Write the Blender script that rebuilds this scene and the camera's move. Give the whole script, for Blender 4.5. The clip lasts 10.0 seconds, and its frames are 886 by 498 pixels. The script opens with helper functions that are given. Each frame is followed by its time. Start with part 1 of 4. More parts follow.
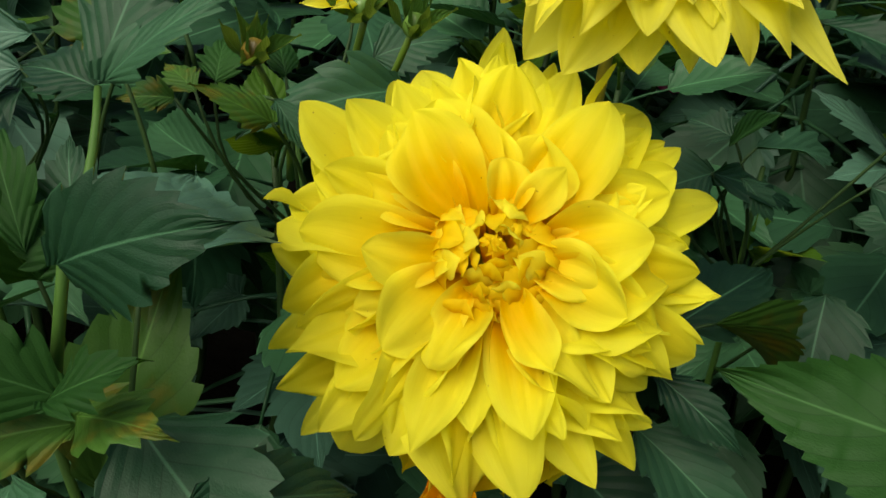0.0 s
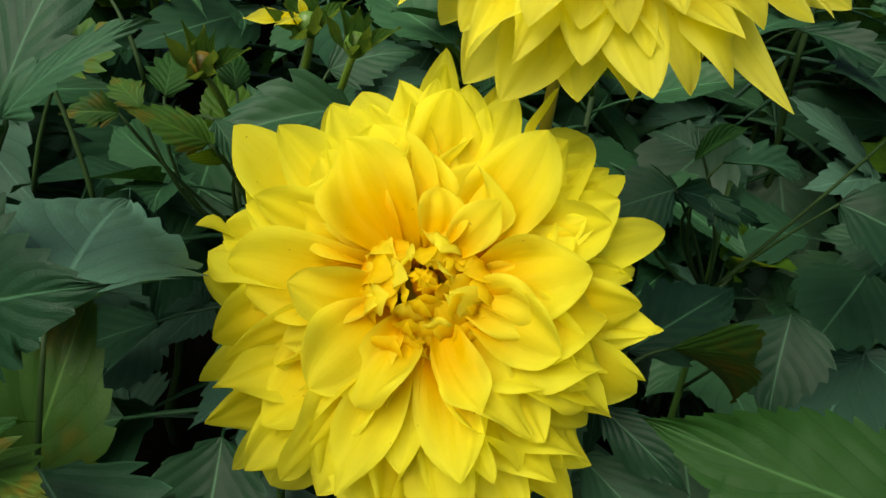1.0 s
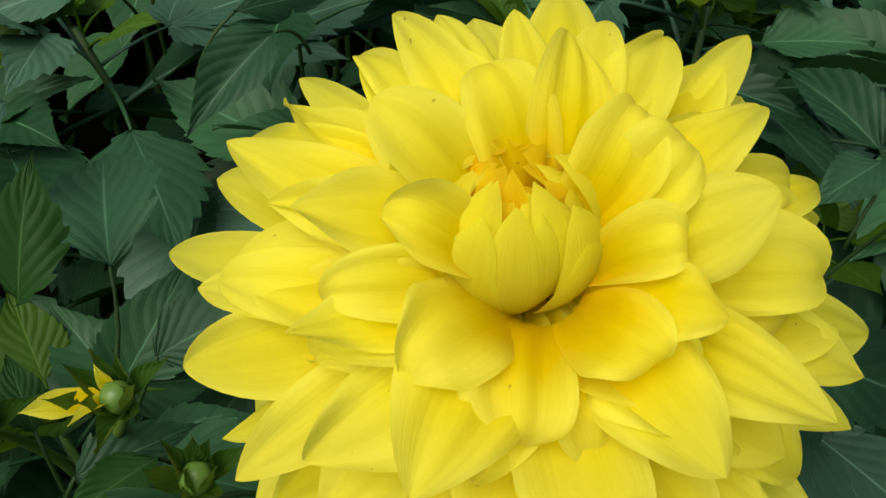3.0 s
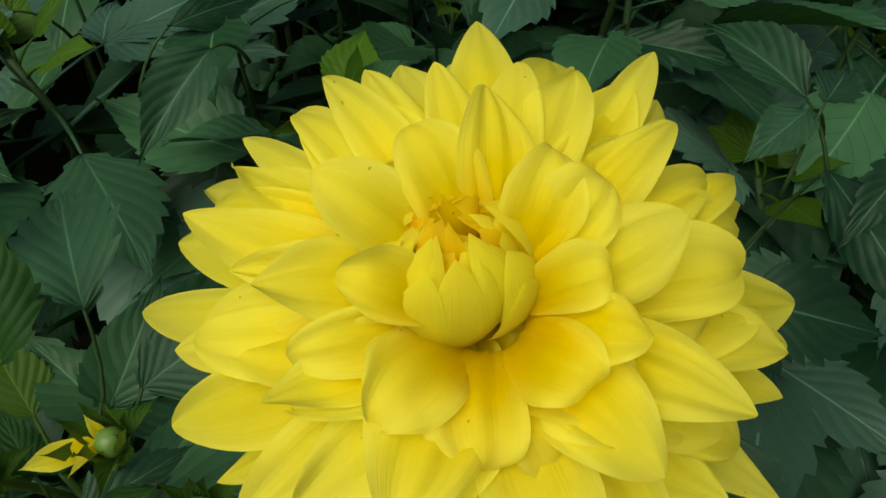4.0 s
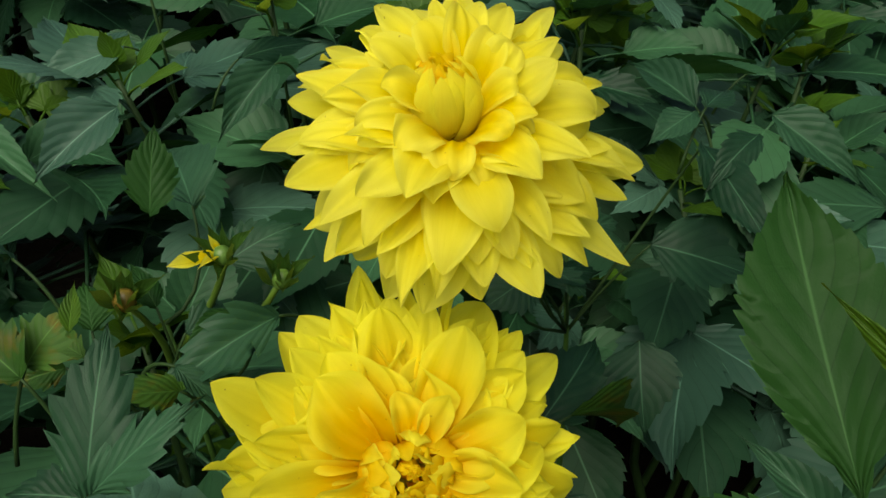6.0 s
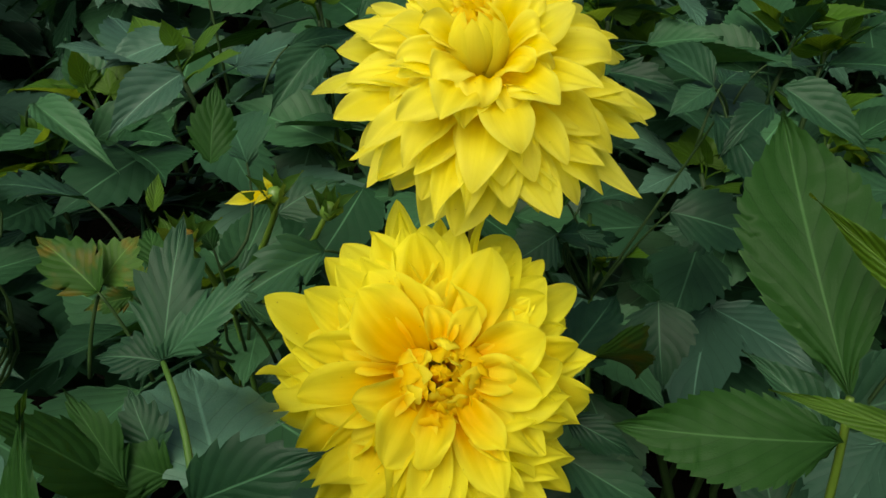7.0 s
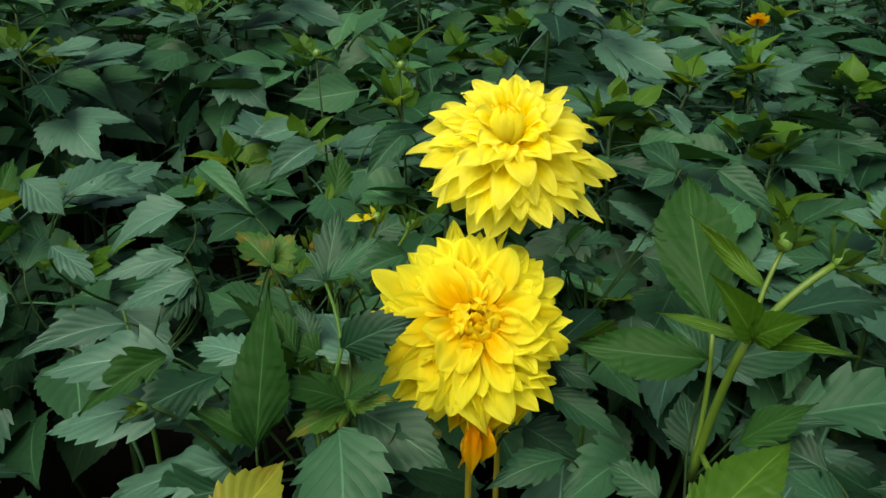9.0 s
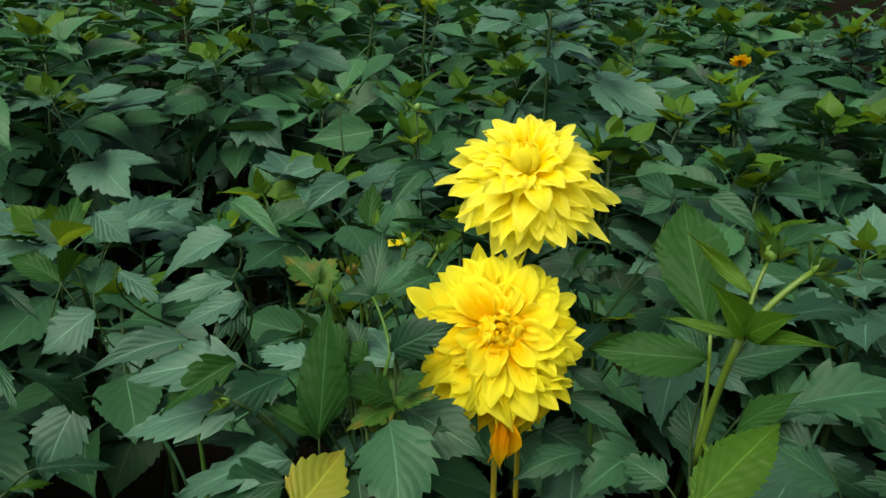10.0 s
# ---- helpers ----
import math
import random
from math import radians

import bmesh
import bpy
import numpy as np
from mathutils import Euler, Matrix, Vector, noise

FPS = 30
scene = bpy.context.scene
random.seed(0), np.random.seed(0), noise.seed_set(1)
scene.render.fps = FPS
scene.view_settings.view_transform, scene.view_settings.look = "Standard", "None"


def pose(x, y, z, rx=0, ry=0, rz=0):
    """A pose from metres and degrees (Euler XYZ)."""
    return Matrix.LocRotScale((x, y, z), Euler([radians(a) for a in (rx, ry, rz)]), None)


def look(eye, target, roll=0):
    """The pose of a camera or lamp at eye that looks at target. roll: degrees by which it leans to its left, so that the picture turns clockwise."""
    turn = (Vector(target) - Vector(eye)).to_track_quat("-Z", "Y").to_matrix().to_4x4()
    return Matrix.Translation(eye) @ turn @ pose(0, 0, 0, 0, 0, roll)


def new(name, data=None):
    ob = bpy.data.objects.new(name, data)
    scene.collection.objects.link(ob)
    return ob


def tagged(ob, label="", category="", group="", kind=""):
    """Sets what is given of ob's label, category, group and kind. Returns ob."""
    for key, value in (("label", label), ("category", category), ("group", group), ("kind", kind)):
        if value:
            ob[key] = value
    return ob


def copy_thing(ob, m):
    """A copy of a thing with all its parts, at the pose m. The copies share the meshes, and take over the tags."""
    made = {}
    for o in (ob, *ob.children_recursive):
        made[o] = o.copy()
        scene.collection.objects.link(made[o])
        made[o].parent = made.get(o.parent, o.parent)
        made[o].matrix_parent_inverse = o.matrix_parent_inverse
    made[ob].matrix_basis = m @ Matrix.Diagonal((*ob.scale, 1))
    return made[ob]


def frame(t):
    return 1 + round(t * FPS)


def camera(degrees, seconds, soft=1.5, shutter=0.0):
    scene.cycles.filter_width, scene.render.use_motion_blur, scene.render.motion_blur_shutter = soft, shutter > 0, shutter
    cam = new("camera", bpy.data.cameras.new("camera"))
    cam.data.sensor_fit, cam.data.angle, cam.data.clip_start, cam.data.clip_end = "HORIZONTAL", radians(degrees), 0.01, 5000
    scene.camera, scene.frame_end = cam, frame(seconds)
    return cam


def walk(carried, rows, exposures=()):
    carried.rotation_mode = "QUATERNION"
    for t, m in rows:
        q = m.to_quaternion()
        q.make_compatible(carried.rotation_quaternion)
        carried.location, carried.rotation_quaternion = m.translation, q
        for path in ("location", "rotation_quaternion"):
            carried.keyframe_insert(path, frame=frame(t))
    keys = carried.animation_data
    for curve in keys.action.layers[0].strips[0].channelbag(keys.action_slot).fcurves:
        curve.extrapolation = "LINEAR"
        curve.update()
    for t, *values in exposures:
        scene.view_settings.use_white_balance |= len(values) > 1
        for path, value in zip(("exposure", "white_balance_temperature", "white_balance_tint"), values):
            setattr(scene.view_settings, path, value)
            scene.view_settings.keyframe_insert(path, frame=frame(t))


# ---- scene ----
cam = camera(55.72, 10.0)
# seconds, eye, target, roll
PATH = [
    (0.0, (0.0108, 0.0193, 0.8634), (0.0399, 0.3482, 0.6376), 7.63),
    (0.5, (0.0286, 0.0251, 0.8698), (0.0568, 0.3536, 0.6434), 7.62),
    (1.0, (0.0339, 0.0360, 0.8731), (0.0633, 0.3618, 0.6429), 7.96),
    (1.5, (0.0254, 0.0870, 0.8919), (0.0599, 0.4055, 0.6524), 7.99),
    (2.0, (0.0322, 0.1352, 0.9077), (0.0875, 0.4436, 0.6592), 8.00),
    (2.5, (0.0314, 0.1846, 0.9340), (0.1079, 0.4791, 0.6743), 7.25),
    (3.0, (0.0377, 0.2193, 0.9465), (0.1283, 0.5046, 0.6811), 4.62),
    (3.2, (0.0454, 0.2273, 0.9527), (0.1405, 0.5079, 0.6839), 3.16),
    (4.3, (0.0363, 0.2088, 0.9778), (0.1370, 0.4726, 0.6946), -0.42),
    (4.5, (0.0260, 0.1907, 0.9827), (0.1289, 0.4549, 0.7005), 0.04),
    (5.0, (0.0031, 0.1261, 1.0051), (0.1164, 0.4062, 0.7430), 1.17),
    (5.5, (-0.0170, 0.0675, 1.0030), (0.1007, 0.3599, 0.7568), 1.59),
    (5.7, (-0.0221, 0.0492, 0.9999), (0.0970, 0.3463, 0.7600), 1.76),
    (6.8, (-0.0342, -0.0090, 0.9881), (0.0679, 0.2996, 0.7549), 0.32),
    (7.0, (-0.0452, -0.0313, 0.9812), (0.0577, 0.2836, 0.7571), 0.46),
    (7.5, (-0.0869, -0.0852, 0.9717), (0.0047, 0.2401, 0.7577), 1.07),
    (8.0, (-0.1011, -0.1551, 0.9863), (-0.0181, 0.1772, 0.7796), 2.01),
    (8.5, (-0.1091, -0.2384, 1.0217), (-0.0236, 0.1010, 0.8279), 1.99),
    (9.0, (-0.1256, -0.3005, 1.0557), (-0.0355, 0.0458, 0.8768), 1.60),
    (9.5, (-0.1693, -0.3511, 1.0792), (-0.0745, 0.0009, 0.9144), 1.24),
    (10.0, (-0.1824, -0.3799, 1.0796), (-0.0860, -0.0271, 0.9176), 1.05),
]
EXPOSURES = [(0.0, -0.06, 6650, 11), (1.0, -0.06, 6650, 11), (2.0, -0.2, 6200, 9), (2.6, -0.33, 6150, 9), (3.0, -0.32, 6500, 11), (3.2, -0.3, 6700, 13), (4.5, -0.68, 6600, 10), (5.5, -0.42, 6600, 10), (7.0, -0.26, 6700, 11), (8.5, 0.04, 6650, 10), (10.0, 0.22, 6550, 10)]
walk(cam, [(t, look(eye, target, roll)) for t, eye, target, roll in PATH], EXPOSURES)

# ---- light ----
world = bpy.data.worlds.new("sky")
scene.world = world
world.use_nodes = True
wn = world.node_tree.nodes
sky = wn.new("ShaderNodeTexSky")
sky.sky_type, sky.sun_disc = 'NISHITA', False
sky.sun_elevation, sky.sun_rotation = radians(57), radians(228)
sky.air_density, sky.dust_density, sky.ozone_density = 1.0, 6.0, 0.6
wn["Background"].inputs["Strength"].default_value = 0.105
world.node_tree.links.new(sky.outputs["Color"], wn["Background"].inputs["Color"])
sun = new("sun", bpy.data.lights.new("sun", 'SUN'))
sun.data.energy, sun.data.angle, sun.data.color = 3.8, radians(50), (1.0, 0.945, 0.82)
sun.matrix_world = look((-0.85, -0.55, 2.6), (0.1, 0.3, 0.7))


# ---- materials ----
def material(name):
    m = bpy.data.materials.new(name)
    m.use_nodes = True
    t = m.node_tree
    t.nodes.remove(t.nodes["Principled BSDF"])
    return m, t


def node(t, kind, **values):
    n = t.nodes.new("ShaderNode" + kind)
    for key, value in values.items():
        n.inputs[key].default_value = value
    return n


def math_node(t, op, a, b=None, clamp=False):
    n = t.nodes.new("ShaderNodeMath")
    n.operation, n.use_clamp = op, clamp
    for i, v in enumerate((a, b)):
        if v is None:
            continue
        if isinstance(v, (int, float)):
            n.inputs[i].default_value = v
        else:
            t.links.new(v, n.inputs[i])
    return n.outputs[0]


def mix_colour(t, fac, a, b, how="MIX"):
    n = t.nodes.new("ShaderNodeMix")
    n.data_type, n.blend_type = "RGBA", how
    for i, v in ((0, fac), (6, a), (7, b)):
        if isinstance(v, (int, float)):
            n.inputs[i].default_value = v
        elif isinstance(v, tuple):
            n.inputs[i].default_value = (*v, 1)
        else:
            t.links.new(v, n.inputs[i])
    return n.outputs[2]


def ramp(t, fac, lo, hi):
    n = t.nodes.new("ShaderNodeMapRange")
    n.inputs[1].default_value, n.inputs[2].default_value = lo, hi
    t.links.new(fac, n.inputs[0])
    return n.outputs[0]


def noise_of(t, vector, scale, detail=3.0):
    n = node(t, "TexNoise", Scale=scale, Detail=detail)
    if vector is not None:
        t.links.new(vector, n.inputs["Vector"])
    return n.outputs["Fac"]


def leaf_material(name, deep, light, through_colour, thin, patch=None, veins=7.0, shine=0.18):
    """A leaf: midrib and side veins from the leaf's own lengthwise and crosswise coordinates, mottling, waxy gloss."""
    m, t = material(name)
    uv = node(t, "UVMap")
    sep = node(t, "SeparateXYZ")
    t.links.new(uv.outputs["UV"], sep.inputs[0])
    u, v = sep.outputs[0], sep.outputs[1]
    across = math_node(t, "ABSOLUTE", math_node(t, "SUBTRACT", v, 0.5))
    mid = math_node(t, "SUBTRACT", 1.0, ramp(t, across, 0.005, 0.016))
    wave = math_node(t, "FRACT", math_node(t, "SUBTRACT", math_node(t, "MULTIPLY", u, veins), math_node(t, "MULTIPLY", across, veins * 0.9)))
    near = math_node(t, "ABSOLUTE", math_node(t, "SUBTRACT", wave, 0.5))
    side = math_node(t, "SUBTRACT", 1.0, ramp(t, near, 0.012, 0.045))
    coords = node(t, "TexCoord").outputs["Object"]
    info = node(t, "ObjectInfo")
    big = noise_of(t, coords, 3.0, 2.0)
    fine = noise_of(t, coords, 80.0, 4.0)
    mottled = math_node(t, "ADD", math_node(t, "MULTIPLY", big, 0.45), math_node(t, "MULTIPLY", info.outputs["Random"], 0.7))
    colour = mix_colour(t, ramp(t, mottled, 0.25, 0.95), deep, light)
    colour = mix_colour(t, math_node(t, "MULTIPLY", fine, 0.3), colour, tuple(c * 0.6 for c in deep))
    if patch:
        stain = noise_of(t, coords, 2.3, 5.0)
        colour = mix_colour(t, math_node(t, "MULTIPLY", ramp(t, stain, 0.5, 0.66), 0.6), colour, patch)
    pale = tuple(min(1, c * 1.9 + 0.015) for c in light)
    colour = mix_colour(t, math_node(t, "MULTIPLY", side, 0.5), colour, tuple(c * 0.55 for c in deep))
    colour = mix_colour(t, math_node(t, "MULTIPLY", mid, 0.55), colour, pale)
    colour = mix_colour(t, math_node(t, "MULTIPLY", ramp(t, across, 0.486, 0.5), 0.4), colour, pale)
    pillow = math_node(t, "MULTIPLY", ramp(t, near, 0.0, 0.42), ramp(t, across, 0.0, 0.07))
    relief = math_node(t, "ADD", math_node(t, "MULTIPLY", pillow, 0.55), math_node(t, "MULTIPLY", fine, 0.25))
    bump = node(t, "Bump", Strength=0.8, Distance=0.0008)
    t.links.new(relief, bump.inputs["Height"])
    skin = node(t, "BsdfPrincipled")
    skin.inputs["Specular IOR Level"].default_value = shine
    t.links.new(colour, skin.inputs["Base Color"])
    t.links.new(bump.outputs[0], skin.inputs["Normal"])
    t.links.new(math_node(t, "ADD", 0.34, math_node(t, "MULTIPLY", fine, 0.28)), skin.inputs["Roughness"])
    glow = node(t, "BsdfTranslucent")
    t.links.new(mix_colour(t, 0.75, colour, through_colour), glow.inputs["Color"])
    mix = node(t, "MixShader", Fac=thin)
    t.links.new(skin.outputs[0], mix.inputs[1])
    t.links.new(glow.outputs[0], mix.inputs[2])
    t.links.new(mix.outputs[0], t.nodes["Material Output"].inputs["Surface"])
    return m


def petal_material(name, heart, body, rim):
    m, t = material(name)
    uv = node(t, "UVMap")
    sep = node(t, "SeparateXYZ")
    t.links.new(uv.outputs["UV"], sep.inputs[0])
    u, v = sep.outputs[0], sep.outputs[1]
    info = node(t, "ObjectInfo")
    coords = node(t, "TexCoord").outputs["Object"]
    cloud = noise_of(t, coords, 45.0, 3.0)
    along = math_node(t, "ADD", u, math_node(t, "MULTIPLY", math_node(t, "SUBTRACT", info.outputs["Random"], 0.5), 0.3))
    colour = mix_colour(t, ramp(t, along, 0.25, 0.85), heart, body)
    edge = math_node(t, "MULTIPLY", math_node(t, "POWER", math_node(t, "MULTIPLY", math_node(t, "ABSOLUTE", math_node(t, "SUBTRACT", v, 0.5)), 2.0), 2.5), 0.45)
    pale = math_node(t, "ADD", math_node(t, "ADD", along, edge), math_node(t, "MULTIPLY", cloud, 0.3))
    colour = mix_colour(t, ramp(t, pale, 0.58, 1.2), colour, rim)
    streak = node(t, "TexNoise", Scale=1.0, Detail=2.0)
    stretch = node(t, "Mapping")
    stretch.inputs["Scale"].default_value = (2.0, 26.0, 1.0)
    t.links.new(uv.outputs["UV"], stretch.inputs["Vector"])
    t.links.new(stretch.outputs[0], streak.inputs["Vector"])
    colour = mix_colour(t, math_node(t, "MULTIPLY", ramp(t, streak.outputs["Fac"], 0.42, 0.72), 0.16), colour, tuple(c * 0.8 for c in body))
    speck = noise_of(t, coords, 420.0, 1.0)
    colour = mix_colour(t, math_node(t, "MULTIPLY", ramp(t, speck, 0.785, 0.82), 0.5), colour, (0.25, 0.14, 0.02))
    bump = node(t, "Bump", Strength=0.5, Distance=0.0006)
    t.links.new(streak.outputs["Fac"], bump.inputs["Height"])
    skin = node(t, "BsdfPrincipled", Roughness=0.55)
    skin.inputs["Specular IOR Level"].default_value = 0.10
    t.links.new(colour, skin.inputs["Base Color"])
    t.links.new(bump.outputs[0], skin.inputs["Normal"])
    glow = node(t, "BsdfTranslucent")
    t.links.new(colour, glow.inputs["Color"])
    mix = node(t, "MixShader", Fac=0.62)
    t.links.new(skin.outputs[0], mix.inputs[1])
    t.links.new(glow.outputs[0], mix.inputs[2])
    t.links.new(mix.outputs[0], t.nodes["Material Output"].inputs["Surface"])
    return m


def plain_material(name, a, b, scale, rough=0.6, bump_size=0.001, shine=0.5):
    m, t = material(name)
    coords = node(t, "TexCoord").outputs["Object"]
    n = noise_of(t, coords, scale, 5.0)
    big = noise_of(t, coords, scale * 0.12, 2.0)
    colour = mix_colour(t, math_node(t, "ADD", math_node(t, "MULTIPLY", n, 0.6), math_node(t, "MULTIPLY", big, 0.4)), a, b)
    skin = node(t, "BsdfPrincipled", Roughness=rough)
    skin.inputs["Specular IOR Level"].default_value = shine
    bump = node(t, "Bump", Strength=0.6, Distance=bump_size)
    t.links.new(n, bump.inputs["Height"])
    t.links.new(colour, skin.inputs["Base Color"])
    t.links.new(bump.outputs[0], skin.inputs["Normal"])
    t.links.new(skin.outputs[0], t.nodes["Material Output"].inputs["Surface"])
    return m


DARK = leaf_material("leaf_dark", (0.007, 0.033, 0.014), (0.030, 0.096, 0.043), (0.06, 0.24, 0.005), 0.07)
GLAUCOUS = leaf_material("leaf_glaucous", (0.030, 0.085, 0.052), (0.066, 0.158, 0.100), (0.06, 0.24, 0.02), 0.08, shine=0.22)
MIDGREEN = leaf_material("leaf_midgreen", (0.013, 0.054, 0.020), (0.048, 0.145, 0.060), (0.08, 0.28, 0.02), 0.09)
FRESH = leaf_material("leaf_fresh", (0.010, 0.042, 0.008), (0.021, 0.072, 0.014), (0.10, 0.30, 0.01), 0.12, shine=0.08)
LIGHT = leaf_material("leaf_light", (0.028, 0.085, 0.005), (0.062, 0.145, 0.010), (0.25, 0.42, 0.01), 0.25)
YOUNG = leaf_material("leaf_young", (0.042, 0.12, 0.008), (0.080, 0.19, 0.014), (0.35, 0.5, 0.02), 0.35)
YELLOWED = leaf_material("leaf_yellowed", (0.15, 0.19, 0.018), (0.26, 0.28, 0.025), (0.5, 0.45, 0.03), 0.3, patch=(0.24, 0.17, 0.01))
BLOTCHED = leaf_material("leaf_blotched", (0.022, 0.074, 0.010), (0.048, 0.122, 0.016), (0.2, 0.28, 0.02), 0.13, patch=(0.16, 0.080, 0.003), shine=0.15)
PETAL = petal_material("petal_yellow", (0.90, 0.61, 0.000), (0.90, 0.79, 0.000), (0.90, 0.88, 0.055))
PETAL_WILTED = petal_material("petal_wilted", (0.85, 0.40, 0.001), (0.90, 0.52, 0.002), (0.88, 0.58, 0.01))
PETAL_PINK = petal_material("petal_pink", (0.42, 0.02, 0.12), (0.55, 0.04, 0.20), (0.6, 0.10, 0.28))
PETAL_GOLD = petal_material("petal_gold", (0.90, 0.50, 0.000), (0.90, 0.62, 0.000), (0.90, 0.74, 0.012))
PETAL_PALE = petal_material("petal_lemon", (0.93, 0.75, 0.000), (0.93, 0.87, 0.000), (0.93, 0.91, 0.11))
STEM = plain_material("stem_green", (0.055, 0.12, 0.009), (0.100, 0.18, 0.014), 60.0, 0.5)
STEM_MID = plain_material("stem_midgreen", (0.030, 0.085, 0.012), (0.060, 0.140, 0.022), 60.0, 0.55, 0.001, 0.25)
STEM_DARK = plain_material("stem_dark", (0.012, 0.036, 0.008), (0.026, 0.062, 0.013), 50.0, 0.6, 0.001, 0.25)
SEPAL_LEAF = leaf_material("sepal_leaf", (0.020, 0.066, 0.008), (0.042, 0.115, 0.015), (0.3, 0.45, 0.04), 0.3)
# green stalk with the yellow light of the petals mixed into its colour
STEM_FLOWER = plain_material("stem_flower", (0.20, 0.22, 0.012), (0.38, 0.30, 0.015), 60.0, 0.5)
SEPAL = plain_material("sepal_green", (0.06, 0.14, 0.02), (0.12, 0.23, 0.035), 90.0, 0.45)
BUD_SKIN = plain_material("bud_skin", (0.075, 0.12, 0.012), (0.20, 0.065, 0.012), 90.0, 0.45)
# near-black soil colour: the deep shade under the plants is put into it
SHADED_SOIL = plain_material("soil", (0.004, 0.004, 0.003), (0.011, 0.010, 0.007), 30.0, 1.0, 0.02, 0.0)


# ---- meshes ----
def mesh_of(name, verts, faces, uvs=None, smooth=True, mat=None):
    me = bpy.data.meshes.new(name)
    me.from_pydata([tuple(v) for v in verts], [], faces)
    if uvs is not None:
        layer = me.uv_layers.new(name="UVMap")
        loops = np.empty(len(me.loops), int)
        me.loops.foreach_get("vertex_index", loops)
        layer.data.foreach_set("uv", np.asarray(uvs, float)[loops].ravel())
    if smooth:
        me.polygons.foreach_set("use_smooth", [True] * len(me.polygons))
    if mat:
        me.materials.append(mat)
    me.update()
    return me


def thing(name, label, category, group="", at=(0, 0, 0)):
    ob = new(name)
    ob.empty_display_size = 0.02
    ob.location = at
    return tagged(ob, label, category, group)


def part(name, me, parent, label=""):
    ob = new(name, me)
    ob.parent = parent
    return tagged(ob, label) if label else ob


def grid_faces(n, m, start=0):
    return [(start + i * m + j, start + i * m + j + 1, start + (i + 1) * m + j + 1, start + (i + 1) * m + j) for i in range(n - 1) for j in range(m - 1)]


def tube_data(points, radii, sides=8):
    """A round stalk through the points."""
    pts = [Vector(p) for p in points]
    verts, uvs = [], []
    side = None
    for i, p in enumerate(pts):
        way = (pts[min(i + 1, len(pts) - 1)] - pts[max(i - 1, 0)]).normalized()
        if side is None:
            side = way.orthogonal().normalized()
        side = (side - way * side.dot(way)).normalized()
        other = way.cross(side)
        for k in range(sides):
            a = 2 * math.pi * k / sides
            verts.append(p + radii[i] * (math.cos(a) * side + math.sin(a) * other))
            uvs.append((i / len(pts), k / sides))
    faces = [(i * sides + k, i * sides + (k + 1) % sides, (i + 1) * sides + (k + 1) % sides, (i + 1) * sides + k) for i in range(len(pts) - 1) for k in range(sides)]
    faces += [tuple(range(sides))[::-1], tuple(range((len(pts) - 1) * sides, len(pts) * sides))]
    return verts, faces, uvs


def bend_points(a, b, sag, n=7, way=(0, 0, 1)):
    a, b, way = Vector(a), Vector(b), Vector(way)
    return [a.lerp(b, i / (n - 1)) + way * sag * 4 * (i / (n - 1)) * (1 - i / (n - 1)) for i in range(n)]


def stalk(name, points, r0, r1, parent, mat=None, label="", sides=8):
    n = len(points)
    verts, faces, uvs = tube_data(points, [r0 + (r1 - r0) * i / (n - 1) for i in range(n)], sides)
    return part(name, mesh_of(name, verts, faces, uvs, True, mat or STEM), parent, label)


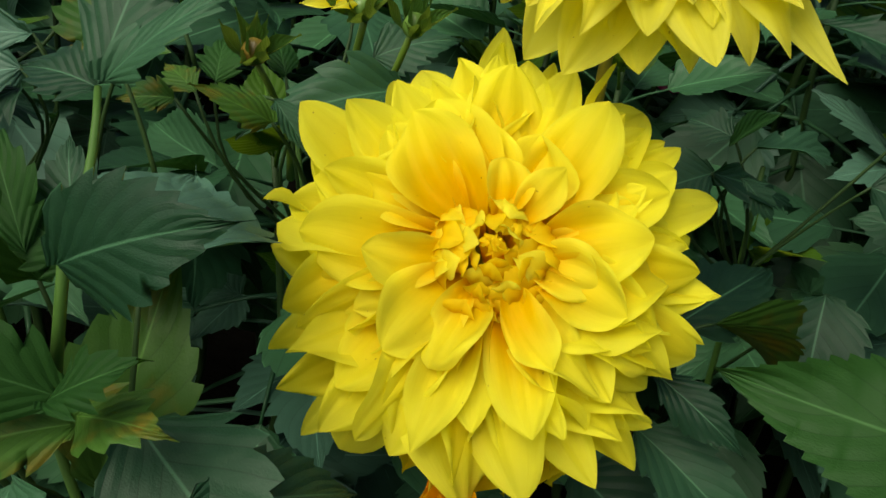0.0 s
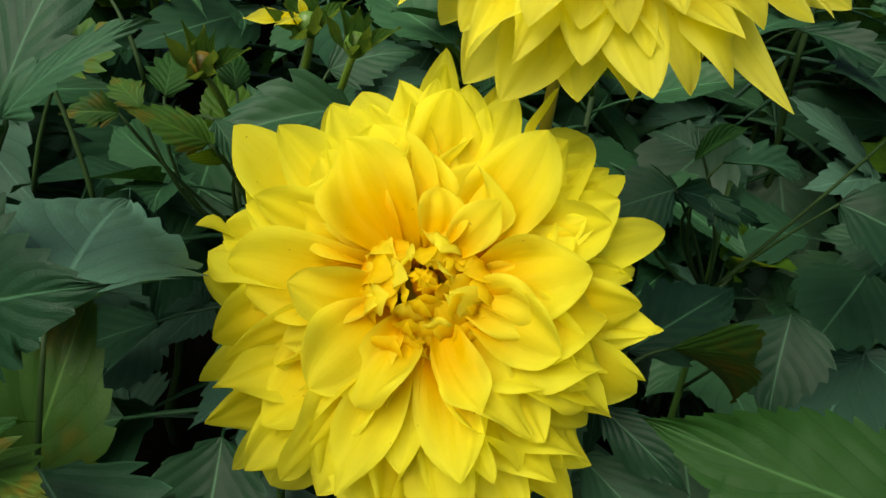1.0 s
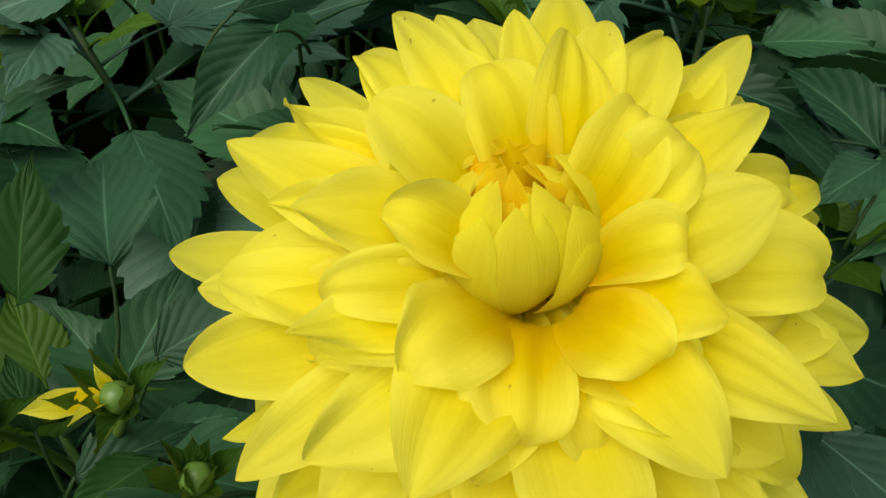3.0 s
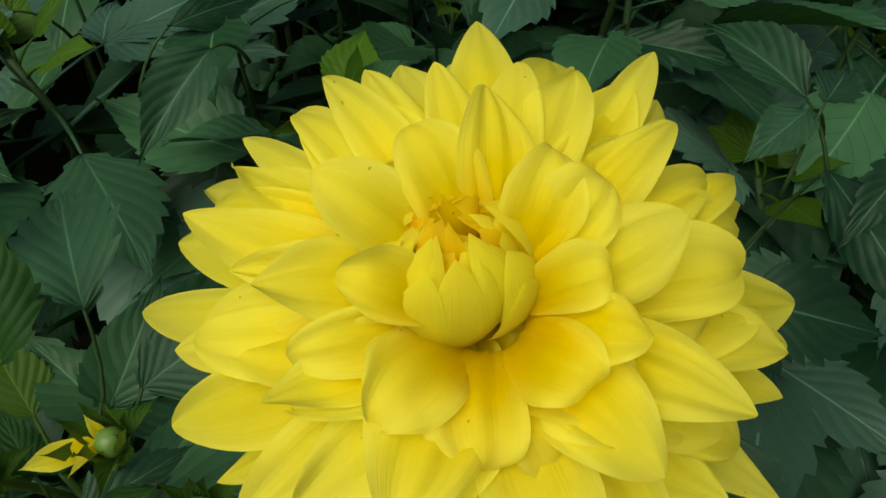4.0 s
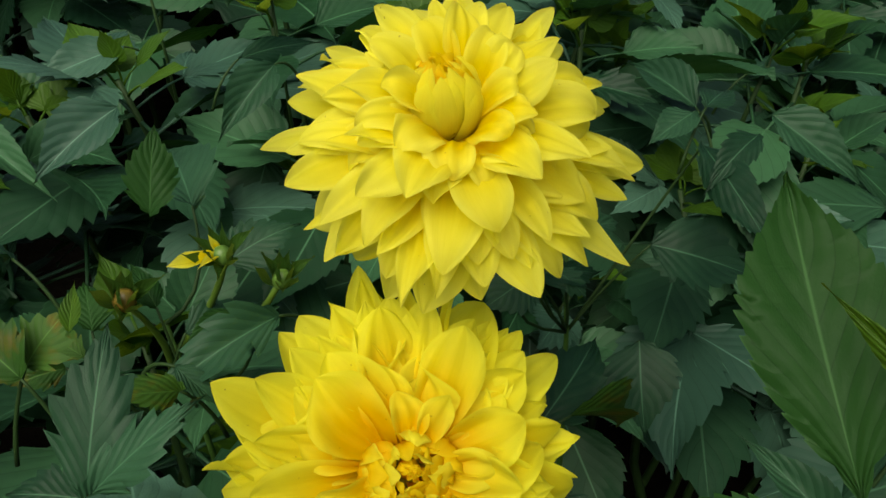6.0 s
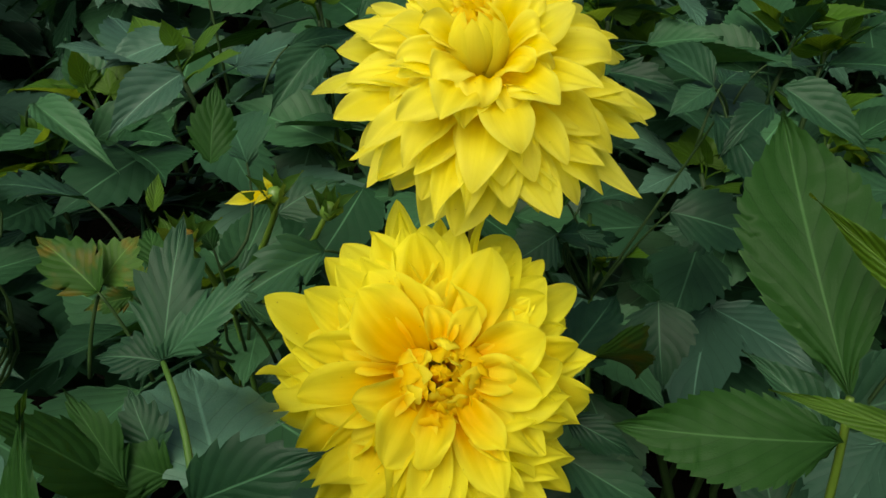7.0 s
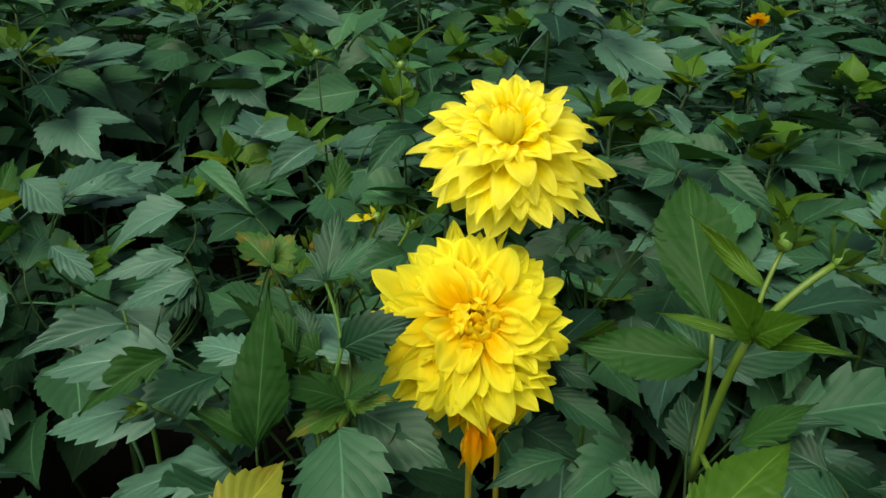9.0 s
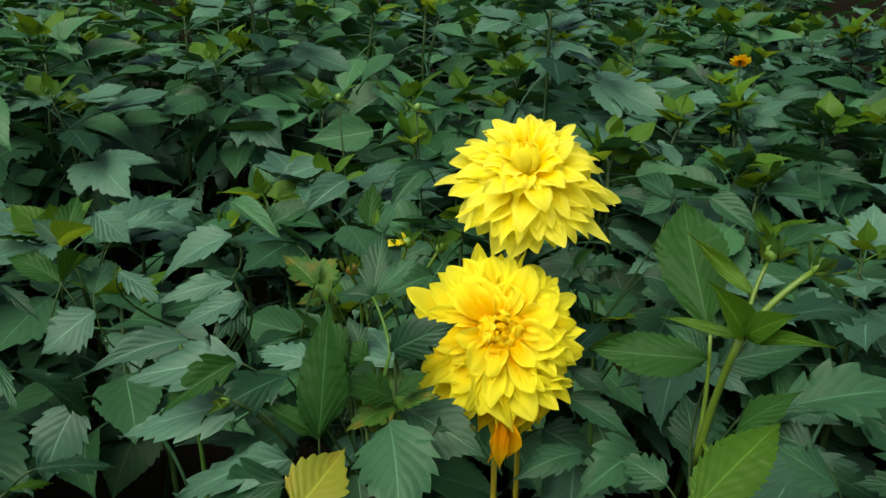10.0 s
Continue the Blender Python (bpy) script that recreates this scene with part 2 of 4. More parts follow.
def leaflet_data(seed, teeth=8, depth=0.2, widest=0.42, point=1.0, fold=0.2, bend=0.2, wave=0.05, foot=0.8, hook=0.1, strips=(0.0, 0.3, 0.62, 0.86, 1.0), steps=(0.0, 0.35, 0.7, 0.96), quilt=0.0035, arch=0.10):
    """One toothed leaflet: 1 long along +y, 1 wide; the upper face looks to +z. Both margins have teeth of their own."""
    rnd = random.Random(seed)

    def half(u):
        if u < widest:
            h = math.sin(0.5 * math.pi * (u / widest) ** foot) ** foot
        else:
            h = math.cos(0.5 * math.pi * min(1.0, (u - widest) / (1 - widest))) ** (0.8 + 0.75 * point)
        return 0.5 * max(h, 0.012)

    margins = []
    for side in (-1, 1):
        lengths = [rnd.uniform(0.75, 1.25) * (1.2 - 0.5 * k / teeth) for k in range(teeth)]
        total, at, line, cut = sum(lengths), 0.10, [(0.0, 0.012), (0.05, 0.97 * half(0.05))], 0.3
        for k in range(teeth):
            step = 0.9 * lengths[k] / total
            deep = depth * rnd.uniform(0.6, 1.3)
            for q in steps:
                u = at + q * step
                if q == 0.0:
                    line.append((u, half(u) * (1 - cut)))
                else:
                    top = 1 - deep * (1 - q) ** 1.15 + 0.15 * deep * q ** 2
                    line.append((min(1.0, u + hook * step * q ** 3), half(u) * top))
            at += step
            cut = min(0.6, deep)
        line.append((1.0, 0.004))
        margins.append(line)
    count = len(margins[0])
    cols = 2 * len(strips) - 1
    rows = len(strips) - 1
    phase, phase2 = rnd.uniform(0, 6), rnd.uniform(0, 6)
    lift, sway = rnd.uniform(-0.3, 0.3), rnd.uniform(-0.05, 0.05)
    fold *= rnd.uniform(0.4, 1.9)
    bend *= rnd.uniform(0.5, 1.7)
    verts, uvs = [], []
    for i in range(count):
        mid = 0.5 * (margins[0][i][0] + margins[1][i][0])
        mid = min(mid, i / (count - 1) * 0.6 + mid * 0.4)
        for j in range(cols):
            a = strips[abs(j - rows)]
            v = a if j > rows else -a
            ey, ex = margins[1 if j > rows else 0][i]
            flat = half(mid) * (1 - 1.2 * depth)
            if a == 1.0:
                x, y = v * ex, ey
            else:
                x, y = v * min(flat, 0.97 * ex) * 1.08, mid + (ey - mid) * a * 0.5
            part_out = min(1.0, abs(x) / half(mid)) if half(mid) > 0.02 else a
            z = fold * abs(x) - bend * y * y - arch * x * x * 2 + wave * math.sin(phase + 7 * y + 1.5 * v) * part_out ** 2
            z += quilt * math.cos(2 * math.pi * 7 * (y - 0.45 * part_out)) * math.sin(math.pi * min(1, part_out)) ** 0.8
            z += 0.03 * math.sin(phase2 + 5 * y + 2 * v) * part_out + lift * 0.12 * v * math.sin(3 * y)
            x += sway * math.sin(2.6 * y)
            verts.append((x, y, z))
            uvs.append((y, 0.5 + (0.5 if v > 0 else -0.5) * part_out))
    return verts, grid_faces(count, cols), uvs


LEAFLETS = {}
FAR = dict(strips=(0.0, 0.62, 1.0), steps=(0.0, 0.55, 0.96), quilt=0.0)
KINDS = {
    "plain": dict(teeth=11, depth=0.07, widest=0.36, point=0.9, fold=0.22, bend=0.18, wave=0.03),
    "oval": dict(teeth=14, depth=0.11, widest=0.47, point=0.55, fold=0.12, bend=0.10, wave=0.03),
    "broad": dict(teeth=7, depth=0.19, widest=0.40, point=0.95, fold=0.15, bend=0.26, wave=0.05),
    "jagged": dict(teeth=5, depth=0.34, widest=0.44, point=0.75, fold=0.16, bend=0.22, wave=0.07, hook=0.14),
    "slim": dict(teeth=9, depth=0.08, widest=0.38, point=1.2, fold=0.35, bend=0.3, wave=0.03),
    "lance": dict(teeth=14, depth=0.07, widest=0.36, point=1.25, fold=0.25, bend=0.08, wave=0.05),
    "wedge": dict(teeth=14, depth=0.10, widest=0.56, point=0.85, fold=0.12, bend=0.08, wave=0.03, foot=1.0),
    "folded": dict(teeth=8, depth=0.10, widest=0.42, point=1.0, fold=0.9, bend=0.2, wave=0.05),
    "sepal": dict(teeth=5, depth=0.0, widest=0.38, point=1.3, fold=0.5, bend=-0.25, wave=0.05, strips=(0.0, 0.6, 1.0), steps=(0.0, 0.5)),
    "wilted": dict(teeth=6, depth=0.0, widest=0.5, point=0.8, fold=0.6, bend=0.15, wave=0.08),
}


def leaflet_mesh(kind, seed, mat):
    key = (kind, seed, mat.name)
    if key not in LEAFLETS:
        verts, faces, uvs = leaflet_data(seed * 7 + len(kind), **KINDS[kind])
        LEAFLETS[key] = mesh_of("leaf_" + kind, verts, faces, uvs, True, mat)
    return LEAFLETS[key]


def leaf(parent, base, tip, width, kind="broad", mat=None, face=(0, 0, 1), seed=0, label="", name="leaf"):
    """One leaf blade from base to tip; face: where its upper side looks."""
    b, e = Vector(base), Vector(tip)
    y = e - b
    length = y.length
    y.normalize()
    z = Vector(face)
    z = (z - y * z.dot(y)).normalized()
    x = y.cross(z)
    ob = part(name, leaflet_mesh(kind, seed, mat or DARK), parent, label)
    m = Matrix((x * width, y * length, z * length)).transposed().to_4x4()
    m.translation = b - Vector(parent.location)
    ob.matrix_basis = m
    return ob


# ---- ground ----
bm = bmesh.new()
bmesh.ops.create_grid(bm, x_segments=80, y_segments=80, size=4.0)
for v in bm.verts:
    v.co.z = 0.03 * noise.noise(v.co * 2.2) + 0.012 * noise.noise(v.co * 9)
edge = [e for e in bm.edges if e.is_boundary]
grown = bmesh.ops.extrude_edge_only(bm, edges=edge)["geom"]
for v in grown:
    if isinstance(v, bmesh.types.BMVert):
        v.co.xy *= 400
        v.co.z = -0.02
me = bpy.data.meshes.new("ground")
bm.to_mesh(me)
bm.free()
me.materials.append(SHADED_SOIL)
tagged(new("ground", me), "bare garden soil under the dahlia bed, coloured near-black for the shade there", "soil", "", "structure")


# ---- background dahlia plants ----
def compound_leaf_mesh(seed, mat, leaflets=3, kind="broad", size=0.1):
    """A dahlia leaf: a stalk with a terminal leaflet and pairs of side leaflets, along +y from its node."""
    rnd = random.Random(seed)
    verts, faces, uvs = [], [], []

    def put(data, m):
        start = len(verts)
        verts.extend(m @ Vector(v) for v in data[0])
        faces.extend(tuple(start + i for i in f) for f in data[1])
        uvs.extend(data[2])

    stem_len = size * rnd.uniform(0.5, 0.7)
    tube = tube_data(bend_points((0, 0, 0), (0, stem_len, stem_len * 0.12), stem_len * 0.06, 4), [0.0022, 0.002, 0.0018, 0.0014], 5)
    put((tube[0], tube[1], [(0.3, 0.3)] * len(tube[0])), Matrix.Identity(4))

    def blade(at, turn, droop, length, width, roll):
        data = leaflet_data(rnd.randrange(9999), **{**KINDS[kind], **FAR})
        m = Matrix.Translation(at) @ pose(0, 0, 0, 0, 0, turn) @ pose(0, 0, 0, droop, 0, 0) @ pose(0, 0, 0, 0, roll, 0)
        put(data, m @ Matrix.Diagonal((width, length, length, 1)))

    end = Vector((0, stem_len, stem_len * 0.12))
    blade(end, rnd.uniform(-8, 8), rnd.uniform(-15, 12), size, size * rnd.uniform(0.6, 0.74), rnd.uniform(-12, 12))
    if leaflets >= 3:
        for s in (-1, 1):
            blade(end * 0.93, s * rnd.uniform(48, 68), rnd.uniform(-12, 12), size * rnd.uniform(0.7, 0.85), size * rnd.uniform(0.44, 0.56), s * rnd.uniform(-5, 15))
    if leaflets >= 5:
        for s in (-1, 1):
            blade(end * 0.45, s * rnd.uniform(58, 78), rnd.uniform(-12, 12), size * rnd.uniform(0.4, 0.55), size * rnd.uniform(0.28, 0.36), s * rnd.uniform(-5, 15))
    return mesh_of("compound_leaf", verts, faces, uvs, True, mat)


SPECS = (("jagged", 3), ("jagged", 5), ("broad", 3), ("broad", 1), ("broad", 3), ("plain", 1), ("plain", 3), ("plain", 1))
BIG = [compound_leaf_mesh(11 + i, (DARK, DARK, GLAUCOUS, DARK, GLAUCOUS)[i] if i < 5 else MIDGREEN, count, kind, 0.122) for i, (kind, count) in enumerate(SPECS)]
SMALL = [compound_leaf_mesh(31 + i, (LIGHT, YOUNG, LIGHT)[i], (3, 1, 1)[i], ("plain", "slim", "plain")[i], 0.08) for i in range(3)]
PLANT_LABEL = "leafy dahlia plant with dark green toothed leaves in the bed"
NODES = ((0.0, 0.52, 76), (0.010, 0.75, 58), (0.026, 0.62, 34), (0.040, 0.80, 8), (0.064, 0.92, -6), (0.094, 1.0, -16), (0.132, 1.05, -22), (0.18, 1.1, -26), (0.25, 1.15, -30))


def dahlia_shoot(seed, height, family):
    """A standing shoot with crossed pairs of leaves, the youngest on top. family: which of the leaf shapes it bears."""
    rnd = random.Random(seed)
    plant = thing("dahlia_plant", PLANT_LABEL, "plant", "dahlia plants in the bed")
    lean = Vector((rnd.uniform(-0.05, 0.05), rnd.uniform(-0.05, 0.05), 0))
    pts = [Vector((0, 0, -0.03)).lerp(Vector((0, 0, height)) + lean, i / 8) + 0.012 * Vector((math.sin(i + seed), math.cos(1.3 * i + seed), 0)) * (i > 0) for i in range(9)]
    stalk("stem", pts, 0.006, 0.0022, plant, STEM_DARK)

    def on_stem(z):
        for a, b in zip(pts, pts[1:]):
            if a.z <= z <= b.z:
                return a.lerp(b, (z - a.z) / (b.z - a.z))
        return pts[-1].copy()

    turn = rnd.uniform(0, 180)
    for k, (below, size, rise) in enumerate(NODES):
        for s in (0, 180):
            me = rnd.choice(SMALL) if k < 2 else BIG[rnd.choice(family)]
            ob = part("leaf", me, plant)
            ob.matrix_basis = Matrix.Translation(on_stem(height - 0.01 - below)) @ pose(0, 0, 0, 0, 0, turn + s + rnd.uniform(-16, 16)) @ pose(0, 0, 0, rise + rnd.gauss(0, 18), 0, 0) @ pose(0, 0, 0, 0, rnd.gauss(0, 24), 0) @ Matrix.Scale(size * rnd.uniform(0.82, 1.08), 4)
        turn += 90 + rnd.uniform(-14, 14)
    return plant


FAMILIES = ((0, 1, 2), (0, 2, 4), (2, 3, 4), (3, 5, 6), (5, 6, 7), (2, 5, 6), (5, 7, 3), (0, 1, 4))
PROTOS = [dahlia_shoot(100 + i, 0.75, FAMILIES[i]) for i in range(8)]
rnd = random.Random(5)
placed = set()
for gy in range(-4, 18):
    for gx in range(-9, 12):
        x = (gx + 0.5 * (gy % 2)) * 0.205 + rnd.uniform(-0.06, 0.06)
        y = gy * 0.190 + rnd.uniform(-0.055, 0.055)
        k = rnd.choice((0, 1, 2, 7, 2, 4) if x < 0.0 and y < 0.8 else (2, 3, 4, 5, 6, 3) if x < 0.25 else (0, 2, 3, 4, 5, 1))
        near = max(0.0, 1 - math.hypot((x - 0.08) / 0.66, (y - 0.12) / 0.60))
        top = rnd.uniform(0.57, 0.83 if x > 0.2 else 0.79) - 0.27 * min(1, near * 2.5) + 0.09 * min(1, max(0, y - 0.75) * 1.6)
        turn = rnd.uniform(0, 360)
        if abs(x) > 0.95 + 0.42 * max(0.0, y + 0.2) or math.hypot((x + 0.23) / 0.31, (y - 1.10) / 0.31) < 1 or math.hypot(x + 0.10, y + 0.15) < 0.26 or near > 0.36:
            continue
        m = pose(x, y, 0, 0, 0, turn) @ Matrix.Diagonal((1.1, 1.1, top / 0.75, 1))
        if k in placed:
            copy_thing(PROTOS[k], m)
        else:
            PROTOS[k].matrix_basis = m
            placed.add(k)
# the flank of the bed
flank = random.Random(9)
for x, y in [(1.10 + 0.42 * (1.5 + 0.2 * i) + 0.20 * side, 1.3 + 0.2 * i) for i in range(5) for side in (0, 1)]:
    copy_thing(PROTOS[flank.choice((0, 2, 3, 4, 5, 1))], pose(x + flank.uniform(-0.06, 0.06), y + flank.uniform(-0.05, 0.05), 0, 0, 0, flank.uniform(0, 360)) @ Matrix.Diagonal((1.1, 1.1, flank.uniform(0.88, 1.2), 1)))
# closer stand of shoots behind the two blooms
for i in range(24):
    x, y = rnd.uniform(-0.34, 0.62), rnd.uniform(0.50, 0.98)
    turn, top = rnd.uniform(0, 360), rnd.uniform(0.60, 0.70) + 0.05 * (y - 0.5)
    if math.hypot((x + 0.23) / 0.31, (y - 1.10) / 0.31) > 1 and math.hypot(x - 0.10, y - 0.36) > 0.24:
        copy_thing(PROTOS[rnd.choice((3, 4, 5, 6, 3))], pose(x, y, 0, 0, 0, turn) @ Matrix.Diagonal((0.95, 0.95, top / 0.75, 1)))
for k in range(8):
    if k not in placed:
        PROTOS[k].matrix_basis = pose(-0.9 - 0.2 * k, 1.2 + 0.2 * k, 0)


# ---- the two yellow dahlias ----
def flower_thing(name, label, at, axis):
    ob = thing(name, label, "flower", "yellow dahlias")
    z = Vector(axis).normalized()
    x = Vector((0, 0, 1)).cross(z).normalized()
    m = Matrix((x, z.cross(x), z)).transposed().to_4x4()
    m.translation = at
    ob.matrix_basis = m
    return ob


flower_a = flower_thing("dahlia_flower", "large double yellow dahlia bloom with deep golden heart", (0.0509, 0.2666, 0.6927), (-0.101, -0.696, 0.715))
flower_b = flower_thing("dahlia_flower", "large lemon yellow dahlia bloom with a closed budlike heart", (0.0985, 0.3426, 0.8142), (-0.159, -0.551, 0.819))
PETALS = random.Random(8)


def petal_mesh(base, ctrl, tip, az, width, cup, point, roll, mat, crimp=0.0, rows=16, cols=9, hook=0.0, belly=0.62, pleat=0.0, blunt=2.6, unrest=1.0):
    """A petal along a bent midline in the plane of its azimuth; base, ctrl, tip: (out, up)."""
    a = radians(az)
    er, ep, ez = Vector((math.cos(a), math.sin(a), 0)), Vector((-math.sin(a), math.cos(a), 0)), Vector((0, 0, 1))
    verts, uvs = [], []
    phase, phase2 = PETALS.uniform(0, 6), PETALS.uniform(0, 6)
    sway, lop = PETALS.uniform(-0.16, 0.16), PETALS.uniform(-0.18, 0.18)
    keel = PETALS.uniform(-0.10, 0.16) * unrest
    pinch = max(0.0, PETALS.gauss(0.25, 0.45)) if pleat else 0.0
    folds, fold_at = PETALS.choice((2.0, 2.5, 3.0)), PETALS.uniform(-0.5, 0.5)
    ribs, rib_deep = PETALS.choice((5.0, 6.0, 7.0)), 0.018 if pleat else 0.0
    for i in range(rows):
        u = 1 - (1 - i / (rows - 1)) ** 1.35
        w0, w1, w2 = (1 - u) ** 2, 2 * u * (1 - u), u * u
        r = w0 * base[0] + w1 * ctrl[0] + w2 * tip[0]
        z = w0 * base[1] + w1 * ctrl[1] + w2 * tip[1]
        dr = 2 * (1 - u) * (ctrl[0] - base[0]) + 2 * u * (tip[0] - ctrl[0])
        dz = 2 * (1 - u) * (ctrl[1] - base[1]) + 2 * u * (tip[1] - ctrl[1])
        n = math.hypot(dr, dz) or 1
        normal = (-dz / n * er + dr / n * ez)
        p = r * er + z * ez + sway * width * math.sin(3.1 * u) * ep
        p += normal * hook * max(0, u - 0.7) ** 2
        if u < belly:
            h = 0.46 + 0.54 * math.sin(0.5 * math.pi * u / belly)
        else:
            q = (u - belly) / (1 - belly)
            h = (1 - q ** blunt) ** 0.74 * (1 - 0.30 * point * q)
        h = max(h, 0.02) * width * 0.5
        curl = cup * (1.4 - 1.75 * u) + 0.15 * math.sin(phase2 + 4 * u) + pinch * 5.0 * max(0.0, u - 0.66)
        turn = roll * u * u
        side = (math.cos(turn) * ep + math.sin(turn) * normal)
        up = (-math.sin(turn) * ep + math.cos(turn) * normal)
        for j in range(cols):
            v = 2 * j / (cols - 1) - 1
            if abs(curl) > 0.02:
                x, lift = math.sin(curl * v) / curl, (1 - math.cos(curl * v)) / curl
            else:
                x, lift = v, 0.0
            lift += 0.05 * math.cos(2.5 * math.pi * v) * (0.3 + u) * 0.5
            lift += pleat * math.cos(folds * math.pi * v + fold_at) * math.sin(3.0 * u)
            lift += keel * abs(v) * u + rib_deep * math.cos(ribs * math.pi * v) * math.sin(3.0 * min(1, u + 0.15))
            x *= 1 + lop * v
            lift += crimp * math.sin(phase + 7 * u + 2 * v) * v * v * u
            lift += 0.5 * crimp * math.sin(phase2 + 13 * u - 2 * v) * v * v * u * u
            verts.append(p + side * (x * h) + up * (lift * h))
            uvs.append((u, 0.5 + 0.5 * v))
    return mesh_of("petal", verts, grid_faces(rows, cols), uvs, True, mat)


def petal(flower, az, r, z, w, tier):
    """One ray petal with its tip r cm out and z cm up from the flower's middle, w cm wide."""
    slim = w <= 1.25 and tier == 2
    r, z, w = r / 100, z / 100, w / 100 * ((1.27, 1.42, 1.5)[tier] if flower is flower_a else 1.24)
    if flower is flower_a:
        base = (0.014 - 0.002 * tier, 0.006 - 0.34 * (r - 0.038) - (0, 0.004, 0.010)[tier])
    else:
        base = (0.009, 0.016 - 0.30 * (r - 0.03) - (0, 0.003, 0.009)[tier])
    lift = 0.003 + PETALS.uniform(-0.003, 0.004)
    if flower is flower_a:
        ctrl = (0.55 * r, 0.42 * base[1] + 0.58 * z + lift)
    else:
        back = 0.5 + 0.5 * math.sin(radians(az))
        dome = 0.039 - 0.012 * (0.56 * r / 0.055) ** 3.2 - (0, 0.008, 0.020)[tier]
        ctrl = (0.56 * r, back * dome + (1 - back) * (z + 1.9 * r * r) + lift)
    mat = PETAL if flower is flower_a else PETAL_PALE
    if flower is flower_a:
        cup, twist, crimp = (1.2, 1.1, 1.0)[tier] + PETALS.gauss(0, 0.45), PETALS.gauss(0, 0.75), PETALS.uniform(0.25, 0.7)
    else:
        cup, twist, crimp = (0.35, 0.4, 0.5)[tier] + PETALS.gauss(0, 0.25), PETALS.gauss(0, 0.45), PETALS.uniform(0.15, 0.4)
    if slim:
        cup = 2.2
    me = petal_mesh(base, ctrl, (r, z), az, w, cup, PETALS.uniform(0.0, 0.6) if flower is flower_a else PETALS.uniform(0.25, 0.65), twist, mat, crimp, 18, 17, PETALS.uniform(-0.10, 0.06), pleat=PETALS.uniform(0.03, 0.10), belly=PETALS.uniform(0.48, 0.66), blunt=PETALS.uniform(2.0, 3.0) if flower is flower_a else PETALS.uniform(1.9, 2.5), unrest=1.0 if flower is flower_a else 0.5)
    return part("petal", me, flower)


for az, r, z, w in ((15, 5.7, 1.0, 2.4), (57, 3.7, 1.3, 1.3), (62, 6.9, 0.7, 2.5), (93, 3.6, 1.3, 1.4), (129, 5.9, 0.9, 2.9), (182, 7.1, 0.6, 2.7), (190, 4.6, 1.2, 1.7), (232, 5.2, 1.1, 2.5), (243, 8.1, 0.3, 2.1), (250, 4.7, 1.2, 1.9), (257, 7.5, 0.5, 1.8), (290, 6.6, 0.7, 2.0), (299, 6.9, 0.7, 1.7), (304, 4.6, 1.2, 1.4), (315, 6.2, 0.9, 1.8), (342, 5.1, 1.1, 2.1), (350, 4.2, 1.3, 1.8)):
    petal(flower_a, az, r, z, w, 0)
for az, r, z, w in ((1, 6.5, 0.1, 2.4), (30, 7.1, -0.1, 2.0), (67, 8.9, -0.7, 1.5), (77, 5.0, 0.4, 2.1), (93, 7.5, -0.2, 2.6), (105, 6.9, -0.0, 1.5), (118, 6.4, 0.1, 2.3), (142, 8.0, -0.4, 2.0), (149, 9.8, -1.0, 1.9), (156, 5.7, 0.3, 2.5), (162, 7.0, -0.1, 1.8), (209, 7.6, -0.2, 1.6), (230, 7.3, -0.1, 2.4), (235, 8.8, -0.6, 2.1), (252, 8.0, -0.4, 2.0), (274, 9.2, -0.8, 2.8), (286, 8.7, -0.6, 2.4), (303, 8.9, -0.7, 1.4), (332, 5.7, 0.3, 2.0), (345, 6.9, -0.0, 2.5)):
    petal(flower_a, az, r, z, w, 1)
for az, r, z, w in ((1, 8.6, -1.9, 1.5), (8, 7.6, -1.5, 1.2), (14, 7.6, -1.6, 1.2), (26, 9.6, -2.2, 1.7), (41, 6.9, -1.3, 2.2), (41, 8.5, -1.8, 1.3), (55, 8.9, -2.0, 2.5), (82, 8.5, -1.8, 1.7), (96, 9.8, -2.4, 1.6), (96, 9.2, -2.1, 1.4), (108, 8.7, -1.9, 2.1), (118, 8.9, -2.0, 2.1), (126, 8.8, -1.9, 2.2), (159, 8.2, -1.7, 2.1), (171, 8.4, -1.8, 1.8), (173, 9.3, -2.1, 1.7), (184, 8.6, -1.9, 1.7), (200, 7.8, -1.6, 1.6), (210, 9.2, -2.1, 1.3), (220, 9.3, -2.1, 2.0)):
    petal(flower_a, az, r, z, w, 2)
for az, r, z, w in ((231, 9.8, -2.6, 1.3), (240, 9.0, -2.0, 2.3), (264, 8.7, -1.9, 2.3), (314, 9.3, -2.1, 1.7), (324, 8.5, -1.8, 1.9), (331, 7.6, -1.5, 1.8), (348, 8.4, -1.8, 1.4)):
    petal(flower_a, az, r, z, w, 2)
for az, r, z, w in ((10, 2.6, 4.2, 1.2), (21, 4.3, 3.7, 1.6), (45, 3.7, 4.0, 1.5), (65, 3.7, 4.0, 1.5), (88, 4.9, 3.5, 1.4), (112, 4.6, 3.6, 1.5), (140, 4.9, 3.5, 1.5), (166, 3.5, 4.0, 1.3), (172, 5.0, 3.4, 1.5), (190, 4.8, 3.5, 1.2), (199, 5.0, 3.4, 1.2), (220, 3.7, 4.0, 1.8), (221, 5.9, 2.8, 1.8), (241, 4.9, 3.5, 2.2), (262, 3.6, 3.3, 1.8), (284, 5.7, 2.9, 2.0), (309, 4.7, 3.6, 1.9), (317, 2.8, 4.2, 1.6), (333, 5.7, 3.0, 1.6), (343, 3.2, 4.1, 1.2)):
    petal(flower_b, az, r, z, w, 0)
